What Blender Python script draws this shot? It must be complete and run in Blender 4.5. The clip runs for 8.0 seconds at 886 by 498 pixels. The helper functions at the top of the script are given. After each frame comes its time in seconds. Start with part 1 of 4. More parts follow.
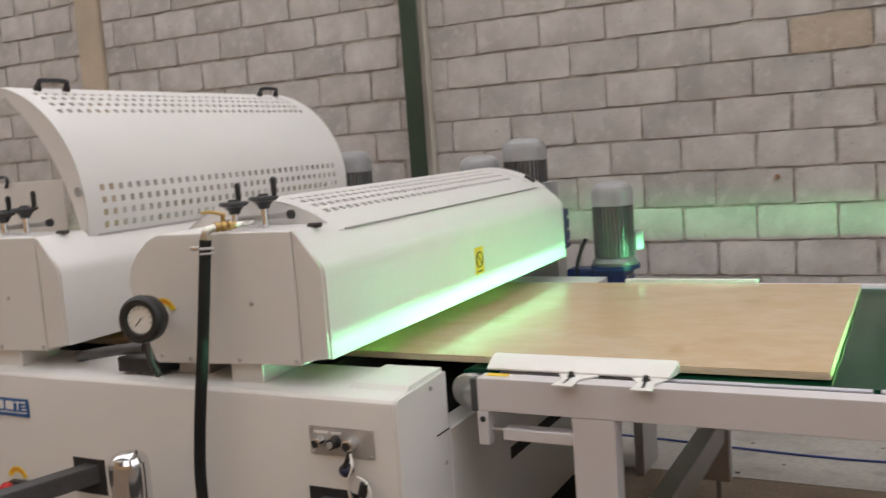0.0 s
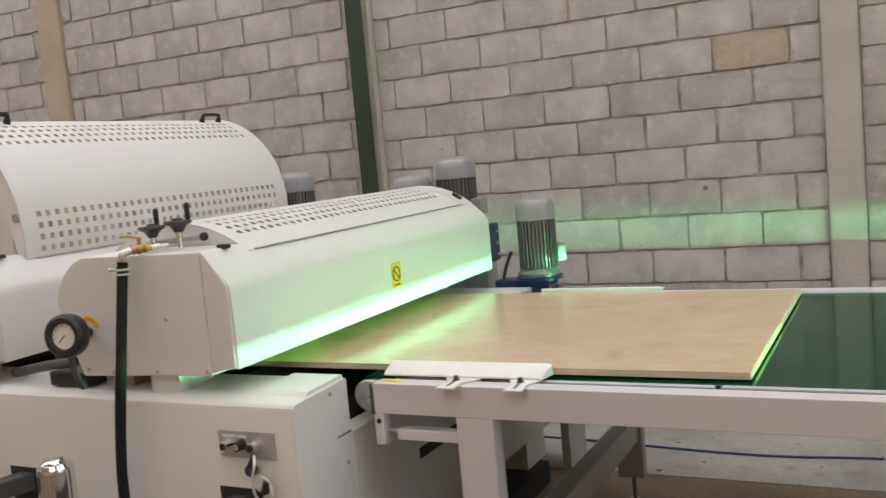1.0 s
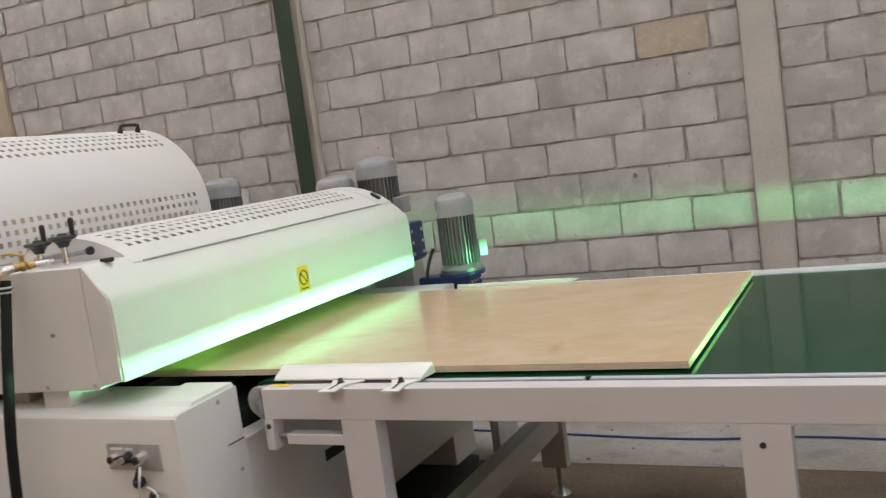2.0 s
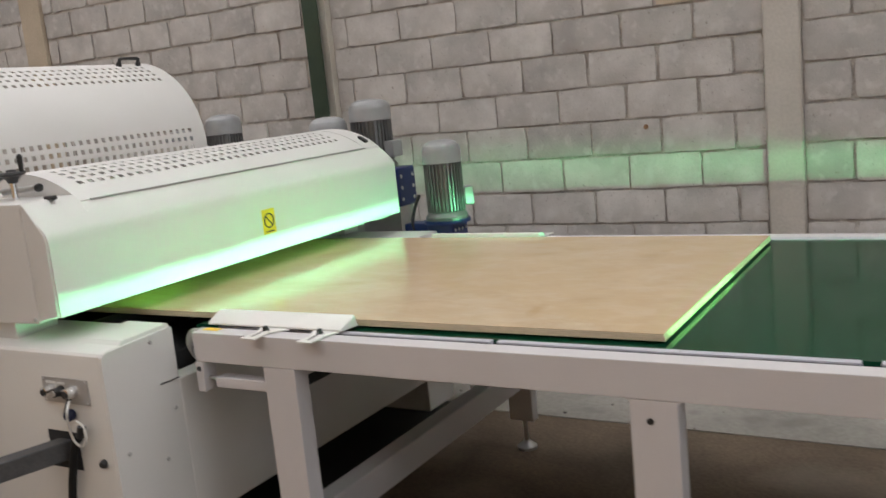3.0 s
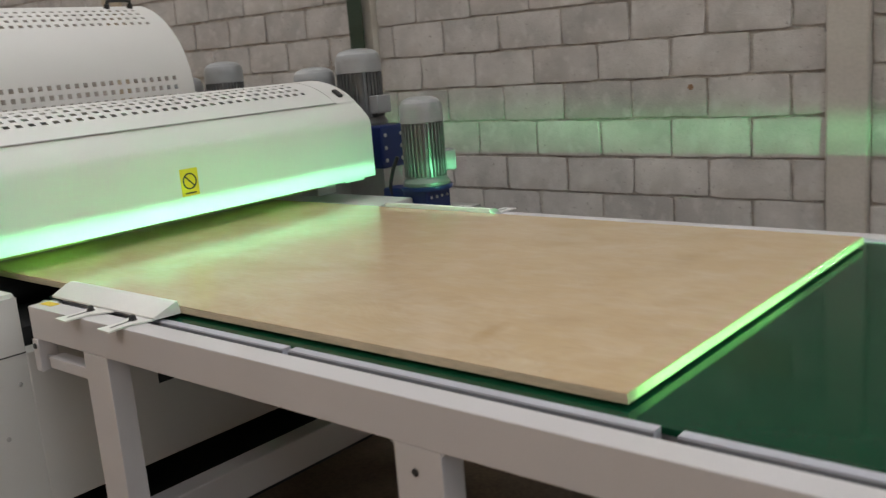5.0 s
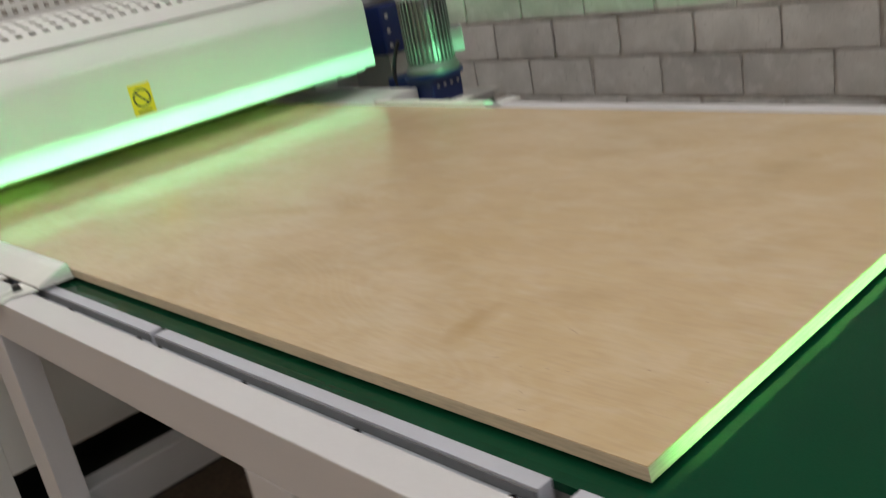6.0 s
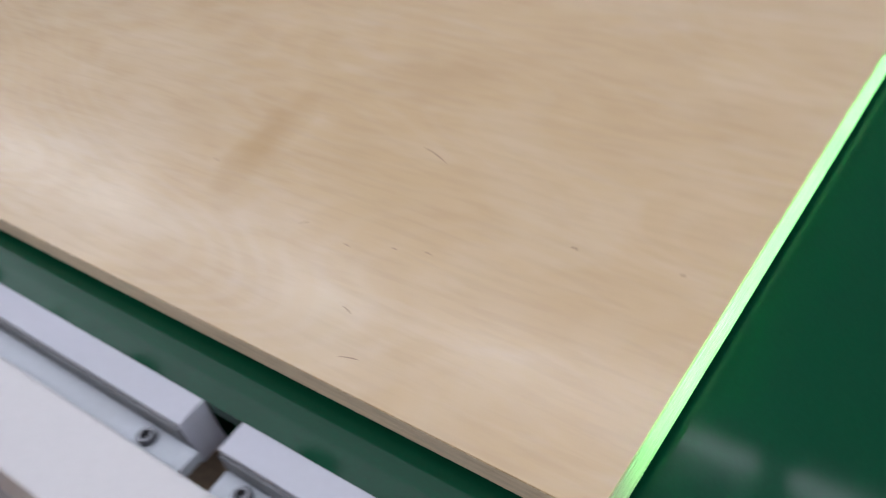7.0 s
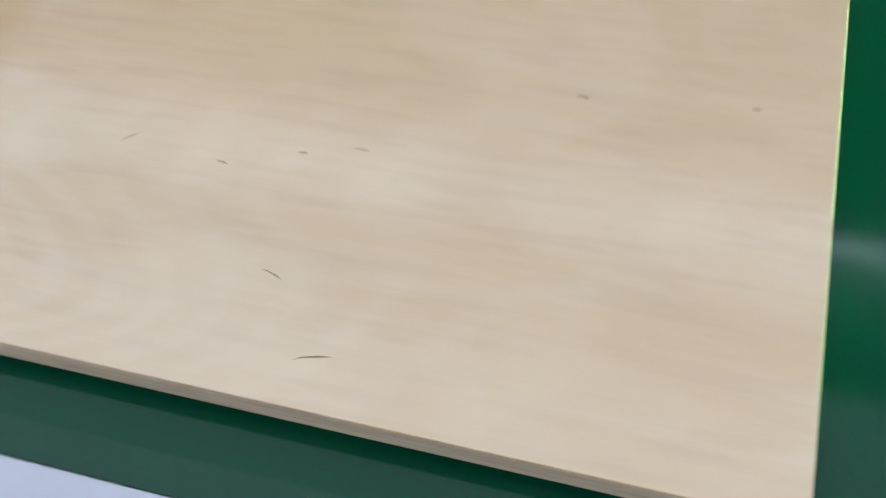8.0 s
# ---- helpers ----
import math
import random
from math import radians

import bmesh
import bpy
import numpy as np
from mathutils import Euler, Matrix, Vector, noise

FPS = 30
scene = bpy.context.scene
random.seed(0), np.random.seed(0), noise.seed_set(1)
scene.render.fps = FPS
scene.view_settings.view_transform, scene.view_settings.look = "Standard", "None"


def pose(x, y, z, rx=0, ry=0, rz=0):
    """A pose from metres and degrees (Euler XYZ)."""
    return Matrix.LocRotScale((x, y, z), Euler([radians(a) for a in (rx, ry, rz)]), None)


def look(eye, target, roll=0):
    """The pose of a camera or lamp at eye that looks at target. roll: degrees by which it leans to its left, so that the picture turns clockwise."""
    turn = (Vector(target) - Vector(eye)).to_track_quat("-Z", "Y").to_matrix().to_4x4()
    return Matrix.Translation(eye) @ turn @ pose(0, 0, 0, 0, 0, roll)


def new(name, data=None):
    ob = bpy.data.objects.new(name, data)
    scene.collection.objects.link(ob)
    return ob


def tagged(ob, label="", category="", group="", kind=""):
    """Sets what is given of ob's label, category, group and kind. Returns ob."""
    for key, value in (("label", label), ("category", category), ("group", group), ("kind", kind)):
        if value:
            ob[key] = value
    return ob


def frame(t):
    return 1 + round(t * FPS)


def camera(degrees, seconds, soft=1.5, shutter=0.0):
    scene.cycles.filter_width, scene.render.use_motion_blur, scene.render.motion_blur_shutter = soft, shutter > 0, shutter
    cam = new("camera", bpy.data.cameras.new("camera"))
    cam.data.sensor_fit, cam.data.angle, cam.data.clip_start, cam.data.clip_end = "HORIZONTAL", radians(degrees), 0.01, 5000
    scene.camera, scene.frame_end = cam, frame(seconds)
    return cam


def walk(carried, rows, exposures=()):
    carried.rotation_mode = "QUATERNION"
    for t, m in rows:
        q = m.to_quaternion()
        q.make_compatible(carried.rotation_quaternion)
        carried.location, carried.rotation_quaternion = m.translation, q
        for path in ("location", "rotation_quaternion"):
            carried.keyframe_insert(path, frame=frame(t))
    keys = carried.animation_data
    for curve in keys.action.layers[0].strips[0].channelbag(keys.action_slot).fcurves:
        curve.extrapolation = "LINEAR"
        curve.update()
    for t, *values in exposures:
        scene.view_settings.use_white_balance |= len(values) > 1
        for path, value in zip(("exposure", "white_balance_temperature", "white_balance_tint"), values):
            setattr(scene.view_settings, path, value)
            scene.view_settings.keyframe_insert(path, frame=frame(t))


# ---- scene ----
cam = camera(51.37, 8.0, soft=1.35, shutter=0.5)

PATH = [
    (0, pose(1.196, -2.183, 1.504, 83.53, 4.09, 27.26)),
    (0.5, pose(1.326, -2.268, 1.523, 84.62, 5.39, 24.71)),
    (1, pose(1.536, -2.258, 1.519, 84.21, 5.17, 26.57)),
    (1.5, pose(1.701, -2.236, 1.523, 83.65, 6.87, 24.96)),
    (1.7, pose(1.741, -2.204, 1.504, 83.91, 7.62, 25.24)),
    (2.8, pose(2.054, -1.968, 1.515, 81.13, 5.86, 28.15)),
    (3, pose(2.135, -1.934, 1.513, 80.23, 5.65, 29.94)),
    (3.5, pose(2.248, -1.809, 1.494, 78.79, 5.61, 28.96)),
    (4, pose(2.330, -1.623, 1.488, 76.79, 5.24, 31.34)),
    (4.2, pose(2.362, -1.544, 1.487, 76.46, 7.03, 31.67)),
    (5.3, pose(2.554, -0.986, 1.459, 78.27, 4.35, 42.97)),
    (5.5, pose(2.541, -0.866, 1.460, 77.14, 6.14, 44.39)),
    (5.7, pose(2.524, -0.736, 1.458, 75.14, 7.98, 44.72)),
    (6, pose(2.482, -0.560, 1.442, 70.11, 10.48, 45.47)),
    (6.3, pose(2.465, -0.366, 1.403, 64.32, 10.00, 46.23)),
    (6.5, pose(2.423, -0.272, 1.381, 58.99, 10.34, 45.49)),
    (7, pose(2.328, -0.144, 1.327, 46.60, 11.47, 35.93)),
    (7.2, pose(2.304, -0.122, 1.296, 42.71, 10.54, 30.31)),
    (7.5, pose(2.279, -0.097, 1.275, 36.98, 7.37, 23.54)),
    (7.7, pose(2.284, -0.082, 1.262, 35.07, 6.81, 20.35)),
    (8, pose(2.286, -0.043, 1.236, 28.49, 5.66, 14.52)),
]
EXPOSURES = [(0.0, -0.24, 6650, 11.5), (1.5, -0.18, 6600, 10.5), (3.0, -0.30, 6550, 9), (4.0, -0.33, 6550, 8), (5.5, -0.74, 6700, 6.5), (6.0, -0.68, 6800, 6.5),
             (6.5, -0.69, 6050, 11), (7.0, -0.44, 5870, 12), (7.5, -0.31, 5480, 8.5), (8.0, -0.33, 5420, 6.5)]
walk(cam, PATH, EXPOSURES)

# ---- world and light ----
world = bpy.data.worlds.new("world")
scene.world = world
world.use_nodes = True
bg = world.node_tree.nodes["Background"]
sky = world.node_tree.nodes.new("ShaderNodeTexSky")
sky.sky_type, sky.sun_disc = "NISHITA", False
sky.sun_elevation, sky.sun_rotation = radians(50), radians(120)
world.node_tree.links.new(sky.outputs[0], bg.inputs[0])
bg.inputs[1].default_value = 0.1

SKYLIGHT_STRENGTH = 2.45
DOOR_POWER = 56.0
GREEN_POWER = 112.0
GREEN_SIDE_POWER = 130.0
UPPER_POWER = 8.0
LOW_POWER = 1.4


def area(name, m, sx, sy, power, colour, spread=180):
    d = bpy.data.lights.new(name, "AREA")
    d.shape, d.size, d.size_y, d.energy, d.color = "RECTANGLE", sx, sy, power, colour
    d.spread = radians(spread)
    ob = new(name, d)
    ob.matrix_world = m
    return ob


# lamp added as daylight through an unseen gate at the end of the hall
area("gate_fill_light", look((8.7, -2.2, 2.1), (0, -1.0, 1.2)), 4.0, 3.6, DOOR_POWER, (0.87, 0.94, 1.0))
# green inspection light that skims along the belt
for power, spread, aim, colour in ((GREEN_POWER, 50, 0.72, (0.24, 1.0, 0.47)), (GREEN_SIDE_POWER, 76, 3.4, (0.17, 1.0, 0.37))):
    area("inspection_light", look((5.05, 0.62, 0.925), (0, aim, 0.935)), 1.16, 0.004, power, colour, spread=spread)


# added lamp: low narrow beam straight along the belt, brightens the board edge
area("edge_light_helper", look((4.88, 0.65, 0.915), (0, 0.65, 0.915)), 1.12, 0.012, LOW_POWER, (0.22, 1.0, 0.30), spread=2.5)
# added upper lamp, aimed along the belt, for the green fading up the hood
area("hood_light_helper", look((5.05, 0.62, 0.966), (0, 0.62, 0.990)), 1.16, 0.022, UPPER_POWER, (0.22, 1.0, 0.36), spread=34)


# ---- materials ----
def material(name, colour, rough=0.5, metal=0.0, scale=6.0, vary=0.12, fine=90.0, bump=0.05, spec=0.5, stain=None, stain_amount=0.0,
             stretch=(1, 1, 1), random_tint=0.0, stain2=None, stain2_scale=20.0, stain2_amount=0.5, coat=0.0, bump_distance=0.002, rough_vary=0.12, pits=None, pits_scale=120.0):
    """A surface with variation at two scales: broad patches and fine grain."""
    m = bpy.data.materials.new(name)
    m.use_nodes = True
    nt = m.node_tree
    n, l = nt.nodes, nt.links
    p = n["Principled BSDF"]
    tc = n.new("ShaderNodeTexCoord")
    mp = n.new("ShaderNodeMapping")
    mp.inputs["Scale"].default_value = stretch
    l.new(tc.outputs["Object"], mp.inputs[0])
    big, small = n.new("ShaderNodeTexNoise"), n.new("ShaderNodeTexNoise")
    big.inputs["Scale"].default_value, big.inputs["Detail"].default_value = scale, 5
    small.inputs["Scale"].default_value, small.inputs["Detail"].default_value = fine, 4
    l.new(mp.outputs[0], big.inputs[0])
    l.new(mp.outputs[0], small.inputs[0])
    if random_tint:
        oi = n.new("ShaderNodeObjectInfo")
        ws = n.new("ShaderNodeMath")
        ws.operation = "MULTIPLY"
        ws.inputs[1].default_value = 37
        l.new(oi.outputs["Random"], ws.inputs[0])
        for t in (big, small):
            t.noise_dimensions = "4D"
            l.new(ws.outputs[0], t.inputs["W"])
    ramp = n.new("ShaderNodeMapRange")
    ramp.inputs["From Min"].default_value, ramp.inputs["From Max"].default_value = 0.25, 0.75
    ramp.inputs["To Min"].default_value, ramp.inputs["To Max"].default_value = 1 - vary, 1 + vary
    l.new(big.outputs[0], ramp.inputs[0])
    ramp2 = n.new("ShaderNodeMapRange")
    ramp2.inputs["From Min"].default_value, ramp2.inputs["From Max"].default_value = 0.25, 0.75
    ramp2.inputs["To Min"].default_value, ramp2.inputs["To Max"].default_value = 1 - vary * 0.6, 1 + vary * 0.6
    l.new(small.outputs[0], ramp2.inputs[0])
    mul = n.new("ShaderNodeMath")
    mul.operation = "MULTIPLY"
    l.new(ramp.outputs[0], mul.inputs[0])
    l.new(ramp2.outputs[0], mul.inputs[1])
    value = mul.outputs[0]
    if random_tint:
        r = n.new("ShaderNodeMapRange")
        r.inputs["To Min"].default_value, r.inputs["To Max"].default_value = 1 - random_tint, 1 + random_tint
        l.new(oi.outputs["Random"], r.inputs[0])
        mul2 = n.new("ShaderNodeMath")
        mul2.operation = "MULTIPLY"
        l.new(value, mul2.inputs[0])
        l.new(r.outputs[0], mul2.inputs[1])
        value = mul2.outputs[0]
    scaled = n.new("ShaderNodeVectorMath")
    scaled.operation = "SCALE"
    scaled.inputs[0].default_value = colour
    l.new(value, scaled.inputs["Scale"])
    out = scaled.outputs[0]
    if stain:
        sn = n.new("ShaderNodeTexNoise")
        sn.inputs["Scale"].default_value, sn.inputs["Detail"].default_value = scale * 0.45, 8
        l.new(tc.outputs["Object"], sn.inputs[0])
        sr = n.new("ShaderNodeMapRange")
        sr.inputs["From Min"].default_value, sr.inputs["From Max"].default_value = 0.52, 0.72
        sr.inputs["To Max"].default_value = stain_amount
        l.new(sn.outputs[0], sr.inputs[0])
        mix = n.new("ShaderNodeMix")
        mix.data_type = "RGBA"
        l.new(sr.outputs[0], mix.inputs["Factor"])
        l.new(out, mix.inputs["A"])
        mix.inputs["B"].default_value = (*stain, 1)
        out = mix.outputs["Result"]
    if stain2:
        sn = n.new("ShaderNodeTexNoise")
        sn.inputs["Scale"].default_value, sn.inputs["Detail"].default_value = stain2_scale, 7
        l.new(tc.outputs["Object"], sn.inputs[0])
        if random_tint:
            # each piece takes its own cut of the pattern
            sn.noise_dimensions = "4D"
            wm = n.new("ShaderNodeMath")
            wm.operation = "MULTIPLY"
            wm.inputs[1].default_value = 50
            l.new(oi.outputs["Random"], wm.inputs[0])
            l.new(wm.outputs[0], sn.inputs["W"])
        sr = n.new("ShaderNodeMapRange")
        sr.inputs["From Min"].default_value, sr.inputs["From Max"].default_value = 0.54, 0.66
        sr.inputs["To Max"].default_value = stain2_amount
        l.new(sn.outputs[0], sr.inputs[0])
        mix = n.new("ShaderNodeMix")
        mix.data_type = "RGBA"
        l.new(sr.outputs[0], mix.inputs["Factor"])
        l.new(out, mix.inputs["A"])
        mix.inputs["B"].default_value = (*stain2, 1)
        out = mix.outputs["Result"]
    if pits:
        # small dark pores, denser in patches
        pn = n.new("ShaderNodeTexNoise")
        pn.inputs["Scale"].default_value, pn.inputs["Detail"].default_value, pn.inputs["Roughness"].default_value = pits_scale, 3, 0.7
        l.new(tc.outputs["Object"], pn.inputs[0])
        if random_tint:
            pn.noise_dimensions = "4D"
            l.new(ws.outputs[0], pn.inputs["W"])
        pr = n.new("ShaderNodeMapRange")
        pr.inputs["From Min"].default_value, pr.inputs["From Max"].default_value, pr.inputs["To Max"].default_value = 0.62, 0.74, 0.8
        l.new(pn.outputs[0], pr.inputs[0])
        pm = n.new("ShaderNodeMath")
        pm.operation = "MULTIPLY"
        l.new(pr.outputs[0], pm.inputs[0])
        l.new(ramp.outputs[0], pm.inputs[1])
        mix = n.new("ShaderNodeMix")
        mix.data_type = "RGBA"
        l.new(pm.outputs[0], mix.inputs["Factor"])
        l.new(out, mix.inputs["A"])
        mix.inputs["B"].default_value = (*pits, 1)
        out = mix.outputs["Result"]
    l.new(out, p.inputs["Base Color"])
    rr = n.new("ShaderNodeMapRange")
    rr.inputs["To Min"].default_value, rr.inputs["To Max"].default_value = max(0.03, rough - rough_vary), min(1, rough + rough_vary)
    l.new(big.outputs[0], rr.inputs[0])
    l.new(rr.outputs[0], p.inputs["Roughness"])
    p.inputs["Metallic"].default_value = metal
    p.inputs["Specular IOR Level"].default_value = spec
    p.inputs["Coat Weight"].default_value = coat
    p.inputs["Coat Roughness"].default_value = 0.15
    if bump:
        b = n.new("ShaderNodeBump")
        b.inputs["Strength"].default_value, b.inputs["Distance"].default_value = bump, bump_distance
        l.new(small.outputs[0], b.inputs["Height"])
        l.new(b.outputs[0], p.inputs["Normal"])
    return m


def glow(name, colour, strength):
    m = bpy.data.materials.new(name)
    m.use_nodes = True
    p = m.node_tree.nodes["Principled BSDF"]
    p.inputs["Base Color"].default_value = (*colour, 1)
    p.inputs["Emission Color"].default_value = (*colour, 1)
    p.inputs["Emission Strength"].default_value = strength
    return m


WHITE = material("white_enamel", (0.69, 0.675, 0.66), 0.36, scale=3, vary=0.025, fine=260, bump=0.06, stain=(0.60, 0.55, 0.50), stain_amount=0.10)
FRAME_WHITE = material("white_frame_paint", (0.595, 0.57, 0.585), 0.42, scale=4, vary=0.03, fine=220, bump=0.08, stain=(0.50, 0.46, 0.42), stain_amount=0.16)
# bluish skylight tint is put into the ledge and rail colours
LEDGE = material("ledge_sky_tint", (0.48, 0.50, 0.55), 0.35, scale=10, vary=0.06, fine=200, bump=0.05, stain=(0.40, 0.38, 0.36), stain_amount=0.3)
RAIL_WHITE = material("white_rail_plastic", (0.475, 0.475, 0.54), 0.45, scale=9, vary=0.04, fine=150, bump=0.05, stain=(0.42, 0.42, 0.42), stain_amount=0.25)
PLASTIC = material("white_nylon", (0.74, 0.73, 0.71), 0.45, scale=9, vary=0.03, fine=150, bump=0.05, stain=(0.62, 0.58, 0.50), stain_amount=0.2)
BLACK = material("black_plastic", (0.018, 0.018, 0.020), 0.38, scale=30, vary=0.2, fine=300, bump=0.05)
DARK_STEEL = material("dark_oiled_steel", (0.10, 0.10, 0.105), 0.5, 0.6, scale=20, vary=0.2, fine=160, bump=0.1)
RAIL_SHADE = material("shaded_rail_side", (0.15, 0.15, 0.16), 0.6, scale=16, vary=0.15, fine=160, bump=0.1)
RUBBER = material("black_rubber", (0.012, 0.012, 0.012), 0.72, spec=0.25, scale=20, vary=0.25, fine=250, bump=0.15)
# near-black: paints the shade of gaps, openings and inside; also the plinths
DARK = material("shade_and_plinth_black", (0.02, 0.02, 0.022), 0.8, scale=8, vary=0.3, fine=60, bump=0.1)
STEEL = material("brushed_steel", (0.52, 0.52, 0.53), 0.36, 1.0, scale=10, vary=0.08, fine=180, bump=0.06, stretch=(1, 1, 8))
PLATE = material("grey_steel_plate", (0.46, 0.45, 0.445), 0.42, 0.45, scale=14, vary=0.1, fine=200, bump=0.06)
CHROME = material("chrome", (0.78, 0.78, 0.79), 0.10, 1.0, scale=10, vary=0.03, fine=100, bump=0.0, rough_vary=0.04)
NICKEL = material("dull_nickel", (0.62, 0.59, 0.54), 0.28, 1.0, scale=30, vary=0.12, fine=200, bump=0.05)
SCREW_STEEL = material("screw_steel", (0.13, 0.13, 0.14), 0.25, 1.0, scale=60, vary=0.15, fine=200, bump=0.05)
BRASS = material("brass", (0.45, 0.30, 0.12), 0.42, 1.0, scale=30, vary=0.1, fine=200, bump=0.05)
LEVER = material("worn_yellow_lever", (0.50, 0.34, 0.07), 0.5, scale=30, vary=0.15, fine=200, bump=0.1)
YELLOW = material("yellow_print", (0.80, 0.56, 0.03), 0.45, scale=20, vary=0.05, fine=200, bump=0.0)
ORANGE = material("orange_print", (0.75, 0.30, 0.03), 0.45, scale=20, vary=0.05, fine=200, bump=0.0)
RED = material("red_plastic", (0.55, 0.02, 0.02), 0.35, scale=20, vary=0.08, fine=200, bump=0.0)
BLUE_PRINT = material("blue_print", (0.02, 0.10, 0.30), 0.45, scale=20, vary=0.08, fine=200, bump=0.0)
WHITE_PRINT = material("white_print", (0.75, 0.75, 0.75), 0.5, scale=20, vary=0.03, fine=200, bump=0.0)
DIAL = material("dial_face", (0.72, 0.70, 0.66), 0.35, scale=20, vary=0.03, fine=200, bump=0.0)
GREY_MOTOR = material("motor_grey_paint", (0.30, 0.305, 0.315), 0.32, scale=14, vary=0.08, fine=160, bump=0.08, stain=(0.13, 0.125, 0.12), stain_amount=0.3)
CAST_MOTOR = material("motor_cast_fins", (0.165, 0.165, 0.17), 0.36, 0.3, scale=14, vary=0.1, fine=160, bump=0.1, stain=(0.10, 0.10, 0.10), stain_amount=0.3)
GEAR_BLUE = material("gearbox_blue", (0.010, 0.024, 0.12), 0.38, scale=14, vary=0.15, fine=160, bump=0.1)
CABLE_BLUE = material("blue_cable_sheath", (0.03, 0.05, 0.19), 0.5, scale=14, vary=0.1, fine=160, bump=0.0)
BELT = material("green_belt", (0.0042, 0.047, 0.0225), 0.075, scale=2.2, vary=0.14, fine=420, bump=0.006, spec=0.13, stain=(0.008, 0.062, 0.033), stain_amount=0.4, rough_vary=0.04)
BELT_EDGE = material("worn_belt_edge", (0.0042, 0.047, 0.0225), 0.085, scale=14, vary=0.16, fine=300, bump=0.01, spec=0.19, rough_vary=0.04)
BLOCK = material("concrete_block", (0.475, 0.447, 0.432), 0.92, scale=5.0, vary=0.23, fine=210, bump=0.7, spec=0.2, stain=(0.36, 0.315, 0.275), stain_amount=0.62,
                 random_tint=0.11, stain2=(0.60, 0.58, 0.565), stain2_scale=15.0, stain2_amount=0.5, bump_distance=0.005, pits=(0.19, 0.16, 0.14), pits_scale=42.0)
BLOCK_TAN = material("tan_concrete_block", (0.44, 0.37, 0.30), 0.92, scale=7.0, vary=0.16, fine=210, bump=0.7, spec=0.2, stain=(0.40, 0.31, 0.21), stain_amount=0.5,
                     random_tint=0.06, stain2=(0.58, 0.54, 0.50), stain2_scale=26.0, stain2_amount=0.4, bump_distance=0.004, pits=(0.17, 0.145, 0.125), pits_scale=95.0)
MORTAR = material("mortar", (0.43, 0.395, 0.365), 0.95, scale=11, vary=0.32, fine=120, bump=0.9, spec=0.2, stain=(0.22, 0.175, 0.145), stain_amount=0.8, bump_distance=0.006)
COLUMN = material("column_concrete", (0.48, 0.445, 0.41), 0.9, scale=3, vary=0.12, fine=60, bump=0.4, spec=0.2, stain=(0.30, 0.27, 0.24), stain_amount=0.4, bump_distance=0.004)
CREAM = material("cream_paint", (0.52, 0.48, 0.42), 0.7, scale=5, vary=0.08, fine=80, bump=0.3, stain=(0.32, 0.28, 0.22), stain_amount=0.3)
TAN_COLUMN = material("tan_column_render", (0.46, 0.385, 0.30), 0.9, scale=3, vary=0.12, fine=60, bump=0.4, spec=0.2, stain=(0.26, 0.21, 0.16), stain_amount=0.4)
GREEN_STEEL = material("green_steel_paint", (0.026, 0.046, 0.028), 0.5, scale=4, vary=0.2, fine=120, bump=0.1, stain=(0.05, 0.07, 0.04), stain_amount=0.4)
FLOOR_MAT = material("dusty_concrete_floor", (0.36, 0.335, 0.31), 0.85, scale=1.6, vary=0.2, fine=40, bump=0.3, spec=0.2, stain=(0.22, 0.20, 0.18), stain_amount=0.5, bump_distance=0.004, stain2=(0.21, 0.20, 0.18), stain2_scale=5.0, stain2_amount=0.6)
# brown darkened overall to stand for the deep shade under the conveyor
BROWN_FLOOR = material("brown_stained_floor", (0.150, 0.110, 0.080), 0.75, scale=2.6, vary=0.38, fine=60, bump=0.12, spec=0.3, stain=(0.34, 0.285, 0.235), stain_amount=0.7, bump_distance=0.004)
# ochre of the unseen south wall, added to warm the front faces
WARM_BOUNCE = material("ochre_bounce", (0.66, 0.45, 0.26), 0.9, scale=1.2, vary=0.12, fine=30, bump=0.3, spec=0.2)
PLASTER = material("hall_plaster", (0.50, 0.47, 0.43), 0.9, scale=1.2, vary=0.12, fine=30, bump=0.3, spec=0.2)
ROOF_MAT = material("roof_sheet", (0.45, 0.45, 0.46), 0.6, scale=1.2, vary=0.1, fine=30, bump=0.2)
EAVES_LIGHT = glow("eaves_sheet", (0.97, 0.98, 1.0), 13.0)
SKYLIGHT = glow("skylight_sheet", (0.97, 0.98, 1.0), SKYLIGHT_STRENGTH)
PLY_EDGE_A = material("ply_edge_light", (0.60, 0.50, 0.37), 0.7, scale=40, vary=0.15, fine=300, bump=0.3, stretch=(0.15, 0.15, 1))
PLY_EDGE_B = material("ply_edge_dark", (0.575, 0.475, 0.345), 0.7, scale=40, vary=0.2, fine=300, bump=0.3, stretch=(0.15, 0.15, 1))
# yellow of the unseen brush, added to turn the board's reflection olive
SISAL = material("sisal_bristle", (0.46, 0.34, 0.13), 0.8, scale=12, vary=0.25, fine=260, bump=0.6, spec=0.2)
FLECK = material("dark_grain_fleck", (0.26, 0.165, 0.10), 0.6, scale=60, vary=0.3, fine=300, bump=0.0)


STAIN_X, STAIN_Y, STAIN_A = -0.387, 0.208, 95


